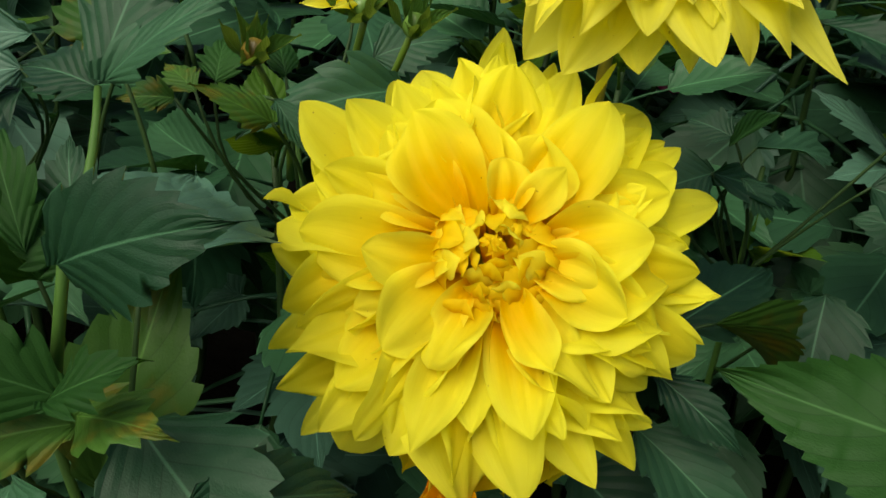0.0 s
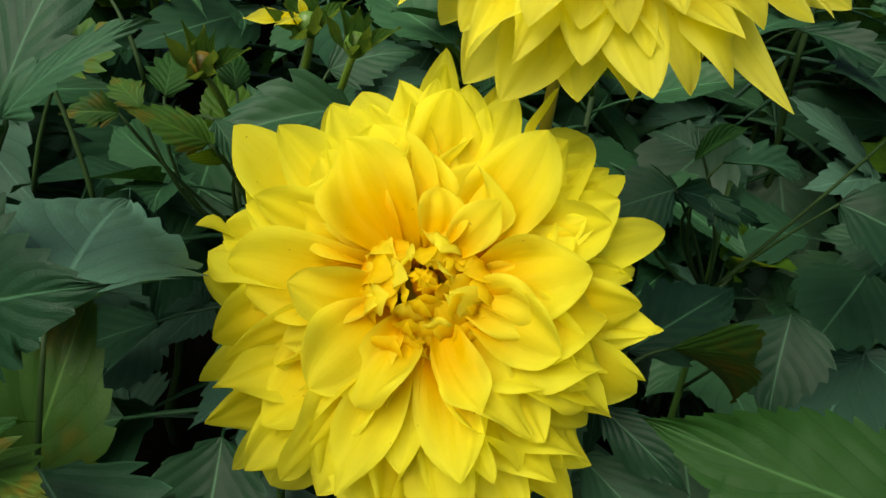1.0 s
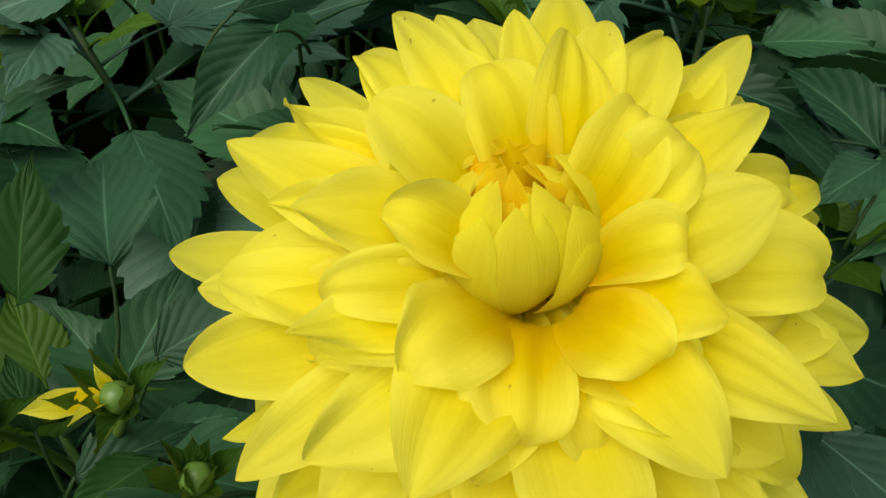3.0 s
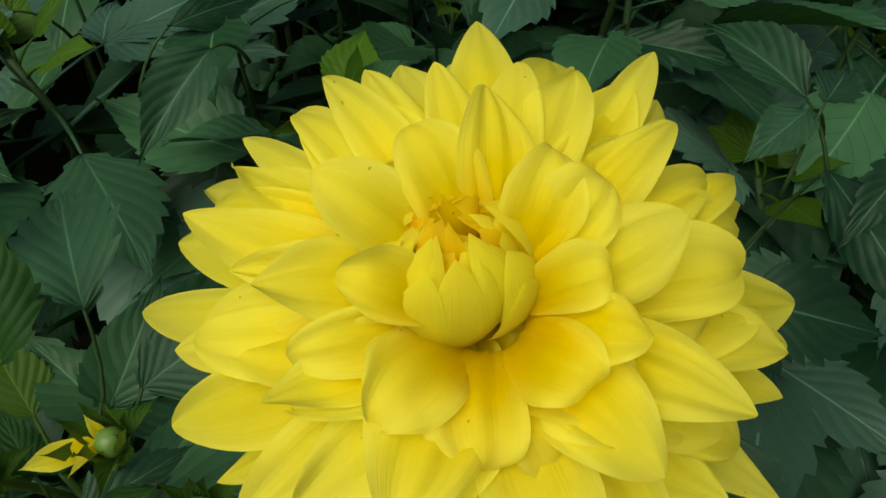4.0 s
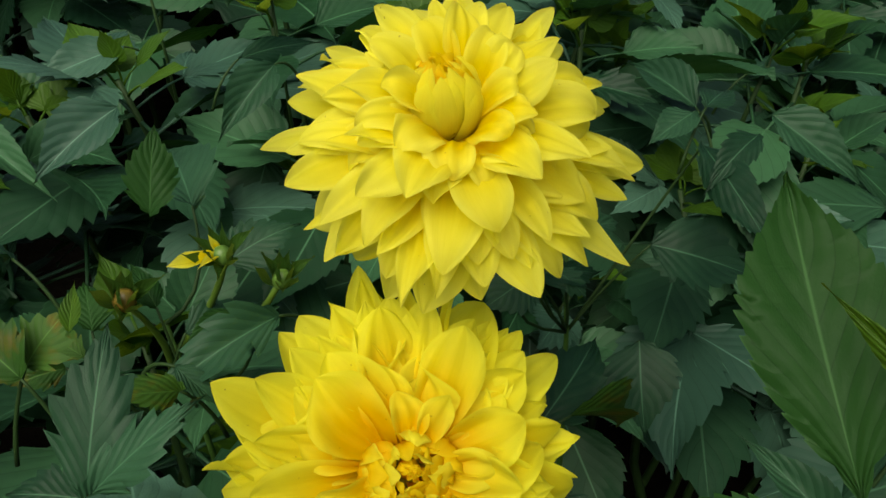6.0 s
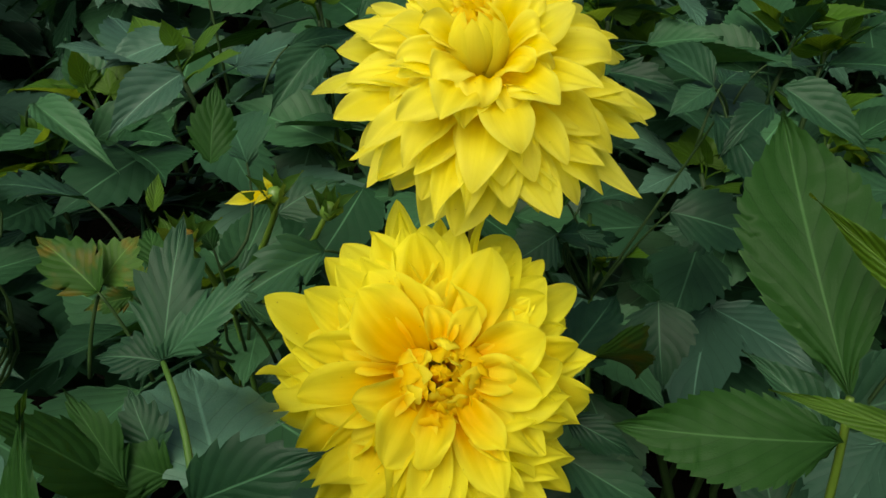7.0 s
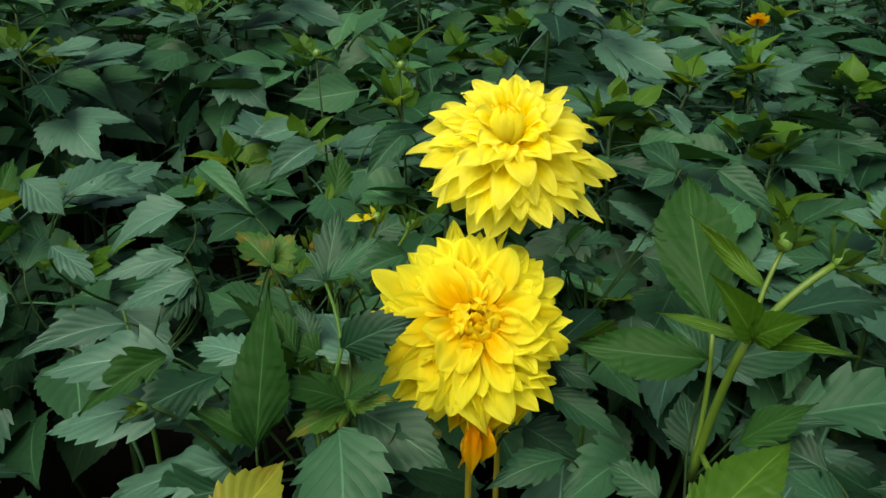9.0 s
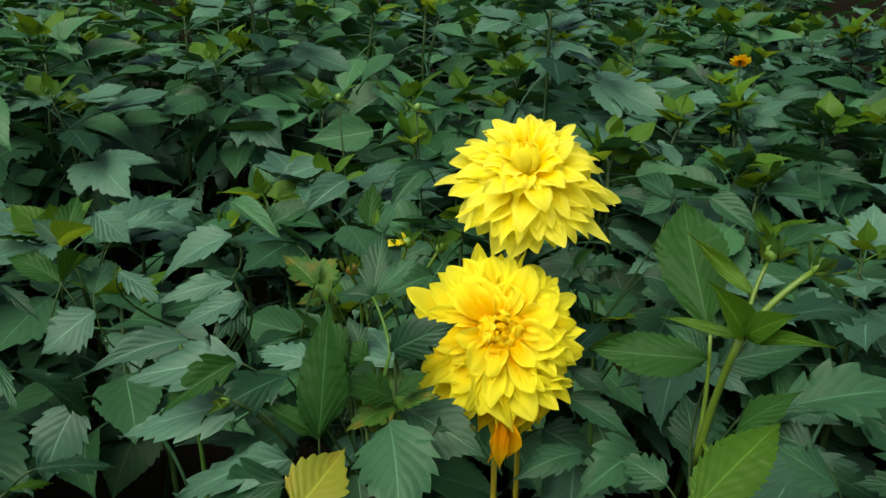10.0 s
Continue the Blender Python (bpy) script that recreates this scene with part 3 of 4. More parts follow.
for az, r, z, w in ((6, 6.6, 1.4, 1.9), (42, 6.8, 1.2, 1.5), (66, 6.2, 1.9, 1.5), (79, 6.1, 2.0, 1.3), (87, 7.4, 0.5, 1.7), (98, 6.0, 2.0, 1.2), (112, 6.8, 1.2, 1.2), (121, 6.7, 1.4, 1.2), (128, 7.4, 0.5, 1.3), (157, 7.5, 0.3, 1.7), (180, 7.4, 0.5, 1.6), (195, 7.9, -0.2, 1.8), (216, 7.3, 0.7, 1.4), (232, 6.9, 1.2, 1.8), (262, 6.9, 1.1, 2.2), (304, 6.6, 1.4, 1.2)):
    petal(flower_b, az, r, z, w, 1)
for az, r, z, w in ((1, 9.4, -4.2, 2.2), (21, 8.9, -2.7, 1.2), (26, 8.7, -1.1, 1.2), (47, 8.6, -2.0, 1.2), (53, 8.3, 0.8, 1.2), (70, 8.8, -2.7, 1.8), (138, 7.7, -1.2, 1.2), (148, 8.9, -3.3, 1.2), (161, 7.9, -1.5, 1.5), (173, 9.5, -2.8, 1.3), (207, 7.9, -1.6, 1.2), (220, 8.0, -1.7, 1.8), (242, 7.2, -0.5, 1.8), (278, 7.0, -0.3, 1.8), (296, 6.9, -0.1, 1.2), (320, 7.3, -0.6, 1.8), (327, 9.5, -3.4, 1.5), (343, 8.2, -2.0, 1.5), (354, 9.3, -2.8, 1.2)):
    petal(flower_b, az, r, z, w, 2)

# petals that show between the others
for flower, count, top, fall, drop in ((flower_a, 56, 1.2, 0.024, 1.0), (flower_b, 40, 3.4, 0.055, 1.0)):
    for k in range(count):
        az = 137.5 * k + PETALS.uniform(-10, 10)
        r = PETALS.uniform(5.2, 8.4) - (0.9 * max(0, math.sin(radians(az))) if flower is flower_b else 0)
        petal(flower, az, r, top - fall * r * r - PETALS.uniform(0.3, 0.3 + drop), PETALS.uniform(1.4, 2.0), 1)
# broad petals that fill the rim of the lower bloom
for k in range(20):
    petal(flower_a, 18 * k + PETALS.uniform(-5, 5), PETALS.uniform(7.6, 8.5), PETALS.uniform(-1.8, -0.4), PETALS.uniform(1.7, 2.2), 1)
# a short collar round the closed heart
for az in (182, 199, 216, 233, 250, 291, 308, 325, 342):
    petal(flower_b, az + PETALS.uniform(-5, 5), PETALS.uniform(3.4, 4.4), PETALS.uniform(2.4, 3.0), PETALS.uniform(1.7, 2.1), 0)
# hidden under-rows that close the blooms at the back
for flower in (flower_a, flower_b):
    for k in range(18):
        az = 20 * k + PETALS.uniform(-6, 6)
        petal(flower, az, PETALS.uniform(6.2, 7.6), PETALS.uniform(-3.6, -2.6), PETALS.uniform(1.9, 2.5), 2)

# the golden heart of the lower bloom: short curled florets
for k in range(64):
    az = 137.5 * k
    q = math.sqrt(k / 64)
    rr = 0.002 + 0.0205 * q
    top = 0.015 - 0.007 * q * q + PETALS.uniform(-0.003, 0.003)
    me = petal_mesh((rr * 0.85, -0.012), (rr * 1.3 + 0.003, top + 0.002), (rr * PETALS.uniform(0.35, 0.95), top + PETALS.uniform(-0.001, 0.003)), az + PETALS.uniform(-30, 30), 0.0075 + 0.006 * q + PETALS.uniform(-0.001, 0.002), 0.9 + PETALS.gauss(0, 0.3), 0.5, PETALS.gauss(0, 0.5), PETAL_GOLD if k % 3 else PETAL, 0.35, 10, 7, pleat=0.06)
    part("floret", me, flower_a)

for k in range(9):
    top = 0.015 + PETALS.uniform(-0.003, 0.002)
    me = petal_mesh((0.004, -0.004), (0.006, top), (PETALS.uniform(-0.004, 0.001), top + 0.002), 40 * k + PETALS.uniform(-15, 15), PETALS.uniform(0.006, 0.009), 1.0, 0.5, PETALS.gauss(0, 0.7), PETAL_GOLD, 0.5, 9, 7, pleat=0.06)
    part("floret", me, flower_a)

# the closed heart of the upper bloom: petals that lie over one another like the scales of a bud
HEART = pose(-0.0090, 0.0155, 0.0165, -17, 0, 0) @ Matrix.Diagonal((1.32, 1.28, 1.10, 1.0))


def scale_petal(az, shell, low, high, span, flare, mat):
    """A petal laid on a rounded bud of width shell, from latitude low to high, span degrees to each side."""
    verts, uvs, rows, cols = [], [], 15, 11
    skew = PETALS.uniform(-24, 24)
    for i in range(rows):
        u = i / (rows - 1)
        lat = radians(low + (high - low) * u)
        h = 0.6 + 0.4 * math.sin(math.pi * u / 1.1) if u < 0.55 else (1 - ((u - 0.55) / 0.45) ** 2.1) ** 0.75
        for j in range(cols):
            v = 2 * j / (cols - 1) - 1
            turn = radians(az + skew * u + v * span * max(h, 0.02) / max(math.cos(lat), 0.42))
            out = shell + flare * u ** 3 + 0.0009 * (1 - v * v) * math.sin(3 * u)
            verts.append((out * math.cos(lat) * math.cos(turn), out * math.cos(lat) * math.sin(turn), 1.22 * out * math.sin(lat)))
            uvs.append((0.25 + 0.75 * u, 0.5 + 0.5 * v))
    return mesh_of("floret", verts, grid_faces(rows, cols), uvs, True, mat)


# ring: florets, width, where they end, span, flare of the tips
for ring, count, shell, high, span, flare in ((0, 7, 0.0178, 30, 25, 0.0010), (1, 10, 0.0169, 50, 20, 0.0004), (2, 11, 0.0160, 60, 17, 0.0), (3, 11, 0.0148, 66, 15, -0.0004), (4, 10, 0.0134, 70, 14, 0.0)):
    for k in range(count):
        az = 360 / count * (k + 0.5 * (ring % 2)) + PETALS.uniform(-10, 10) + 14
        me = scale_petal(az, shell + PETALS.uniform(-0.0008, 0.0010), -75, high + PETALS.uniform(-14, 8), span * PETALS.uniform(0.7, 1.0), flare, PETAL)
        part("floret", me, flower_b).matrix_basis = HEART
# small curled florets round the dark mouth of the bud
for k in range(16):
    rr = PETALS.uniform(0.003, 0.009)
    top = 0.0175 - 60 * rr * rr
    me = petal_mesh((rr, top - 0.016), (rr * 1.5 + 0.002, top), (rr * PETALS.uniform(0.2, 0.9), top + PETALS.uniform(-0.002, 0.001)), 137.5 * k, PETALS.uniform(0.004, 0.006), 1.0, 0.5, PETALS.gauss(0, 0.4), PETAL_GOLD, 0.2, 8, 5)
    part("floret", me, flower_b).matrix_basis = HEART

# small petals that close the foot of the bud
for k in range(11):
    az = 170 + 20 * k + PETALS.uniform(-7, 7)
    me = petal_mesh((0.010, 0.002), (0.019, 0.012), (PETALS.uniform(0.024, 0.030), PETALS.uniform(0.012, 0.020)), az, PETALS.uniform(0.014, 0.018), 0.9, 0.4, PETALS.gauss(0, 0.4), PETAL_PALE, 0.4, 12, 9, PETALS.uniform(-0.2, 0.1), pleat=0.05, blunt=2.3)
    part("petal", me, flower_b).matrix_basis = Matrix.Translation((-0.004, 0.006, 0))

# the fleshy seat that carries the petals
for flower, wide, top in ((flower_a, 0.014, -0.002), (flower_b, 0.0100, -0.012)):
    verts, n, m = [], 12, 20
    for i in range(n):
        a = math.pi * i / (n - 1)
        for j in range(m):
            b = 2 * math.pi * j / m
            verts.append((wide * math.sin(a) * math.cos(b), wide * math.sin(a) * math.sin(b), top - (top + 0.034) * 0.5 * (1 - math.cos(a))))
    faces = [(i * m + (j + 1) % m, i * m + j, (i + 1) * m + j, (i + 1) * m + (j + 1) % m) for i in range(n - 1) for j in range(m)]
    part("receptacle", mesh_of("receptacle", verts, faces, None, True, STEM_FLOWER), flower)

# stalks of the blooms, and the bracts at their backs; the yellow on the stalks is painted petal light
stalk("stem", bend_points((0.054, 0.300, 0.662), (0.050, 0.262, 0.56), -0.006, 6, (0, -1, 0))[:-1] + bend_points((0.050, 0.262, 0.56), (0.06, 0.30, -0.03), 0.004, 6, (1, 0, 0)), 0.0026, 0.0036, thing("dahlia_stalk", "green dahlia flower stalk standing in the bed, coloured with the petals' yellow light", "stalk", "flower stalks"), STEM_FLOWER)
stalk("stem", bend_points((0.100, 0.362, 0.785), (0.094, 0.318, 0.60), -0.006, 6, (0, -1, 0))[:-1] + bend_points((0.094, 0.318, 0.60), (0.11, 0.35, -0.03), 0.004, 6, (1, 0, 0)), 0.0026, 0.0036, thing("dahlia_stalk", "green dahlia flower stalk standing in the bed, coloured with the petals' yellow light", "stalk", "flower stalks"), STEM_FLOWER)

# ageing golden petals that hang down at the back of the lower bloom
for k, (b, t2, wide) in enumerate((((0.043, 0.262, 0.640), (0.026, 0.238, 0.604), 0.024), ((0.050, 0.262, 0.632), (0.041, 0.238, 0.590), 0.026), ((0.064, 0.262, 0.630), (0.056, 0.238, 0.586), 0.026), ((0.075, 0.262, 0.632), (0.071, 0.238, 0.590), 0.026), ((0.084, 0.262, 0.636), (0.088, 0.238, 0.602), 0.024), ((0.058, 0.250, 0.640), (0.050, 0.226, 0.604), 0.026), ((0.074, 0.250, 0.640), (0.078, 0.226, 0.606), 0.024))):
    b, t2 = Vector(b), Vector(t2)
    yy = t2 - b
    zz = Vector((0.12 * (k - 2), -1, 0.1))
    zz = (zz - yy * zz.dot(yy) / yy.length_squared).normalized()
    m = Matrix((yy.normalized().cross(zz) * wide, yy, zz * 0.05)).transposed().to_4x4()
    m.translation = b
    ob = part("petal", leaflet_mesh("wilted", 3 + k % 4, PETAL_GOLD), flower_a)
    ob.matrix_basis = flower_a.matrix_basis.inverted() @ m

# wilted petals that hang under the lower bloom
for k, (x, y, z, e) in enumerate(((0.040, 0.223, 0.626, -0.004), (0.047, 0.226, 0.626, 0.001), (0.035, 0.225, 0.621, -0.004))):
    ob = leaf(flower_a, (0, 0, 0), (0, 1, 0), 1.0, "wilted", PETAL_WILTED, (0, 0, 1), k, "wilted orange petal hanging down", "wilted_petal")
    b, t2 = Vector((x, y, z)), Vector((x + e, y - 0.016, z - 0.046 + 0.006 * k))
    yy = t2 - b
    zz = Vector((0.3 * (k - 1), -1, 0.1))
    zz = (zz - yy * zz.dot(yy) / yy.length_squared).normalized()
    m = Matrix((yy.normalized().cross(zz) * 0.015, yy, zz * 0.055)).transposed().to_4x4()
    m.translation = b
    ob.matrix_basis = flower_a.matrix_basis.inverted() @ m


# ---- dahlia plants round the blooms ----
def standing_plant(label, foot, top):
    """A plant with a bent main stem; its leaves are hung on it by stalks."""
    plant = thing("dahlia_plant", label, "plant", "dahlia plants in the bed")
    pts = bend_points(foot, top, 0.02, 9, (1, 0, 0))
    stalk("stem", pts, 0.0055, 0.0016, plant, STEM_MID)
    return plant, pts


def hero_leaf(pair, base, tip, width, kind, mat, face, seed):
    plant, pts = pair
    leaf(plant, base, tip, width, kind, mat, face, seed)
    b = Vector(base)
    out = (b - Vector(tip)).normalized()
    if kind == "slim" or (pair is right_plant and mat is not DARK) or b.z > 0.73 or (pair is left_plant and width < 0.031):
        return
    reach = math.hypot(b.x - pts[-1].x, b.y - pts[-1].y)
    goal = min(pts, key=lambda p: abs(p.z - max(0.12, b.z - 0.07 - 0.7 * reach)))
    mid = b + out * 0.03 + Vector((0, 0, -0.03 - 0.25 * reach))
    if reach > 0.09:
        goal = b + out * 0.03 + Vector((0, 0, -0.035))
        mid = b + out * 0.02 + Vector((0, 0, -0.008))
    curve = [b * (1 - u) ** 2 + mid * 2 * u * (1 - u) + goal * u * u for u in (0, 0.1, 0.25, 0.4, 0.6, 0.8, 1.0)]
    stalk("petiole", curve, 0.0008, 0.0014, plant, STEM_DARK, "", 6)


left_plant = standing_plant("dahlia plant with jagged dark green leaves and one yellowed leaf", (-0.10, 0.22, -0.03), (-0.088, 0.205, 0.66))
mid_plant = standing_plant("dahlia plant with broad jagged blue-green leaves", (-0.27, 0.47, -0.03), (-0.25, 0.46, 0.63))
back_plant = standing_plant("dahlia plant with bronze-tinged young leaves and flower buds", (-0.05, 0.47, -0.03), (-0.045, 0.455, 0.65))
right_plant = standing_plant("dahlia plant with large fresh green leaves and green flower buds", (0.24, 0.21, -0.03), (0.196, 0.143, 0.605))
stalk("stem", bend_points((0.196, 0.143, 0.605), (0.190, 0.106, 0.758), 0.004, 7, (0, 1, 0)), 0.0038, 0.0028, right_plant[0], STEM)
stalk("petiole", bend_points((0.198, 0.148, 0.615), (0.206, 0.1665, 0.725), 0.003, 7, (1, 0, 0)), 0.0024, 0.0018, right_plant[0], STEM)
stalk("petiole", bend_points((0.196, 0.138, 0.635), (0.164, 0.029, 0.695), -0.012, 7), 0.0026, 0.0018, right_plant[0], STEM)
behind_plant = standing_plant("dahlia plant with dark jagged leaves and a withered leaf", (0.24, 0.45, -0.03), (0.235, 0.46, 0.64))

hero_leaf(left_plant, (-0.132, 0.158, 0.683), (-0.116, 0.185, 0.792), 0.040, 'lance', FRESH, (-0.08, -0.74, 0.67), 1)
hero_leaf(left_plant, (-0.158, 0.089, 0.674), (-0.116, 0.119, 0.705), 0.047, 'broad', YELLOWED, (-0.07, -0.72, 0.69), 2)
hero_leaf(left_plant, (-0.076, 0.160, 0.685), (-0.090, 0.071, 0.676), 0.067, 'broad', DARK, (-0.12, -0.59, 0.80), 3)
hero_leaf(left_plant, (-0.057, 0.194, 0.674), (-0.006, 0.133, 0.668), 0.053, 'broad', DARK, (-0.15, -0.52, 0.84), 1)
hero_leaf(left_plant, (-0.073, 0.242, 0.757), (-0.057, 0.265, 0.807), 0.032, 'jagged', DARK, (0.05, -0.61, 0.79), 0)
hero_leaf(left_plant, (-0.073, 0.242, 0.756), (-0.099, 0.250, 0.762), 0.021, 'jagged', DARK, (0.10, -0.50, 0.86), 1)
hero_leaf(left_plant, (-0.071, 0.242, 0.758), (-0.039, 0.235, 0.796), 0.022, 'jagged', DARK, (-0.10, -0.56, 0.82), 2)
hero_leaf(left_plant, (-0.060, 0.220, 0.704), (-0.068, 0.326, 0.704), 0.078, 'broad', GLAUCOUS, (0.04, -0.12, 0.99), 1)
hero_leaf(left_plant, (-0.068, 0.187, 0.734), (-0.0315, 0.158, 0.766), 0.036, 'broad', DARK, (-0.30, -0.80, 0.45), 3)
hero_leaf(left_plant, (-0.097, 0.235, 0.690), (-0.128, 0.225, 0.766), 0.037, 'broad', FRESH, (0.09, -0.35, 0.93), 1)
hero_leaf(left_plant, (-0.097, 0.230, 0.704), (-0.112, 0.252, 0.743), 0.020, 'jagged', FRESH, (0.08, -0.36, 0.93), 2)
hero_leaf(left_plant, (-0.066, 0.265, 0.811), (-0.062, 0.275, 0.824), 0.007, 'slim', LIGHT, (0.03, -0.46, 0.89), 1)
hero_leaf(left_plant, (-0.074, 0.200, 0.636), (-0.056, 0.222, 0.709), 0.048, 'broad', BLOTCHED, (0.12, -0.78, 0.60), 2)
hero_leaf(left_plant, (-0.036, 0.166, 0.671), (0.019, 0.194, 0.660), 0.031, 'broad', DARK, (0.05, -0.46, 0.89), 2)
hero_leaf(left_plant, (-0.084, 0.239, 0.707), (-0.091, 0.253, 0.734), 0.024, 'jagged', DARK, (-0.09, -0.59, 0.80), 0)
hero_leaf(left_plant, (-0.080, 0.234, 0.699), (-0.104, 0.237, 0.716), 0.027, 'jagged', FRESH, (-0.09, -0.58, 0.81), 1)
hero_leaf(left_plant, (-0.184, 0.235, 0.710), (-0.277, 0.245, 0.724), 0.051, 'jagged', GLAUCOUS, (0.00, -0.30, 0.95), 0)
hero_leaf(left_plant, (-0.189, 0.230, 0.716), (-0.254, 0.210, 0.699), 0.030, 'jagged', FRESH, (0.03, -0.44, 0.90), 1)
hero_leaf(left_plant, (-0.152, 0.190, 0.722), (-0.209, 0.148, 0.734), 0.034, 'jagged', DARK, (-0.00, -0.44, 0.90), 2)
hero_leaf(left_plant, (-0.131, 0.215, 0.717), (-0.174, 0.250, 0.720), 0.033, 'jagged', GLAUCOUS, (-0.02, -0.45, 0.89), 3)
hero_leaf(left_plant, (-0.187, 0.230, 0.675), (-0.304, 0.270, 0.648), 0.060, 'broad', GLAUCOUS, (0.04, -0.43, 0.90), 1)
hero_leaf(left_plant, (-0.154, 0.190, 0.642), (-0.266, 0.245, 0.598), 0.047, 'jagged', GLAUCOUS, (0.02, -0.40, 0.92), 3)
hero_leaf(left_plant, (-0.159, 0.180, 0.629), (-0.254, 0.220, 0.592), 0.040, 'jagged', DARK, (0.02, -0.39, 0.92), 1)
hero_leaf(left_plant, (-0.069, 0.180, 0.695), (-0.108, 0.165, 0.733), 0.030, 'jagged', FRESH, (-0.07, -0.43, 0.90), 0)
hero_leaf(left_plant, (-0.069, 0.170, 0.704), (-0.048, 0.165, 0.727), 0.018, 'jagged', FRESH, (-0.10, -0.42, 0.90), 3)
hero_leaf(left_plant, (-0.067, 0.180, 0.686), (-0.107, 0.160, 0.693), 0.027, 'jagged', BLOTCHED, (-0.07, -0.41, 0.91), 1)
hero_leaf(left_plant, (-0.067, 0.180, 0.689), (-0.044, 0.160, 0.712), 0.024, 'jagged', BLOTCHED, (-0.10, -0.42, 0.90), 2)
hero_leaf(left_plant, (-0.134, 0.160, 0.684), (-0.175, 0.170, 0.720), 0.019, 'slim', FRESH, (-0.02, -0.42, 0.91), 1)
hero_leaf(mid_plant, (-0.328, 0.680, 0.662), (-0.250, 0.740, 0.695), 0.063, 'jagged', GLAUCOUS, (0.10, -0.51, 0.85), 0)
hero_leaf(mid_plant, (-0.317, 0.670, 0.665), (-0.239, 0.700, 0.675), 0.040, 'jagged', GLAUCOUS, (0.09, -0.51, 0.86), 1)
hero_leaf(mid_plant, (-0.181, 0.500, 0.715), (-0.271, 0.500, 0.699), 0.049, 'broad', GLAUCOUS, (0.00, -0.25, 0.97), 2)
hero_leaf(mid_plant, (-0.116, 0.460, 0.714), (-0.208, 0.550, 0.720), 0.028, 'broad', DARK, (0.04, -0.50, 0.86), 3)
hero_leaf(mid_plant, (-0.185, 0.460, 0.674), (-0.278, 0.460, 0.676), 0.027, 'jagged', DARK, (0.08, -0.47, 0.88), 1)
hero_leaf(mid_plant, (-0.294, 0.420, 0.720), (-0.257, 0.383, 0.711), 0.030, 'jagged', GLAUCOUS, (0.12, -0.47, 0.87), 0)
hero_leaf(mid_plant, (-0.313, 0.450, 0.773), (-0.278, 0.430, 0.749), 0.038, 'broad', GLAUCOUS, (0.14, -0.50, 0.86), 1)
hero_leaf(mid_plant, (-0.180, 0.750, 0.662), (-0.118, 0.660, 0.648), 0.034, 'plain', MIDGREEN, (0.02, -0.51, 0.86), 1)
hero_leaf(mid_plant, (-0.138, 0.750, 0.620), (-0.056, 0.720, 0.673), 0.044, 'plain', MIDGREEN, (-0.01, -0.51, 0.86), 2)
hero_leaf(mid_plant, (-0.179, 0.420, 0.666), (-0.208, 0.380, 0.662), 0.032, 'jagged', DARK, (0.06, -0.46, 0.89), 2)
hero_leaf(mid_plant, (-0.205, 0.400, 0.667), (-0.173, 0.460, 0.647), 0.037, 'jagged', DARK, (0.06, -0.46, 0.89), 3)
hero_leaf(mid_plant, (-0.299, 0.290, 0.745), (-0.346, 0.268, 0.730), 0.046, 'broad', GLAUCOUS, (0.10, -0.46, 0.88), 3)
hero_leaf(mid_plant, (-0.368, 0.290, 0.696), (-0.303, 0.310, 0.636), 0.033, 'jagged', DARK, (0.10, -0.44, 0.89), 1)
hero_leaf(mid_plant, (-0.333, 0.330, 0.633), (-0.370, 0.280, 0.591), 0.055, 'broad', GLAUCOUS, (0.10, -0.42, 0.90), 0)
hero_leaf(mid_plant, (-0.232, 0.360, 0.670), (-0.320, 0.340, 0.680), 0.032, 'broad', GLAUCOUS, (0.06, -0.46, 0.89), 2)
hero_leaf(mid_plant, (-0.186, 0.460, 0.679), (-0.263, 0.440, 0.688), 0.031, 'jagged', GLAUCOUS, (0.02, -0.48, 0.87), 0)
hero_leaf(mid_plant, (-0.177, 0.420, 0.677), (-0.251, 0.400, 0.669), 0.040, 'broad', GLAUCOUS, (0.02, -0.47, 0.88), 1)
hero_leaf(mid_plant, (-0.355, 0.500, 0.722), (-0.340, 0.530, 0.770), 0.032, 'jagged', FRESH, (0.10, -0.62, 0.78), 1)
hero_leaf(mid_plant, (-0.350, 0.480, 0.725), (-0.385, 0.520, 0.756), 0.025, 'jagged', DARK, (0.11, -0.51, 0.86), 2)
hero_leaf(mid_plant, (-0.350, 0.470, 0.730), (-0.316, 0.470, 0.754), 0.017, 'folded', YOUNG, (0.09, -0.50, 0.86), 2)
hero_leaf(mid_plant, (-0.353, 0.440, 0.705), (-0.402, 0.470, 0.739), 0.033, 'broad', FRESH, (0.11, -0.49, 0.86), 0)
hero_leaf(mid_plant, (-0.350, 0.440, 0.705), (-0.324, 0.470, 0.726), 0.020, 'folded', FRESH, (0.09, -0.49, 0.87), 1)
hero_leaf(mid_plant, (-0.322, 0.430, 0.694), (-0.309, 0.470, 0.719), 0.031, 'jagged', DARK, (0.08, -0.49, 0.87), 0)
hero_leaf(mid_plant, (-0.396, 0.400, 0.726), (-0.361, 0.360, 0.719), 0.016, 'jagged', DARK, (0.12, -0.48, 0.87), 1)
hero_leaf(mid_plant, (-0.381, 0.280, 0.724), (-0.355, 0.220, 0.716), 0.016, 'jagged', DARK, (0.13, -0.44, 0.89), 0)
hero_leaf(mid_plant, (-0.346, 0.200, 0.660), (-0.288, 0.200, 0.662), 0.020, 'jagged', DARK, (0.09, -0.41, 0.91), 0)
hero_leaf(mid_plant, (-0.357, 0.170, 0.666), (-0.328, 0.190, 0.660), 0.012, 'jagged', LIGHT, (0.11, -0.40, 0.91), 0)
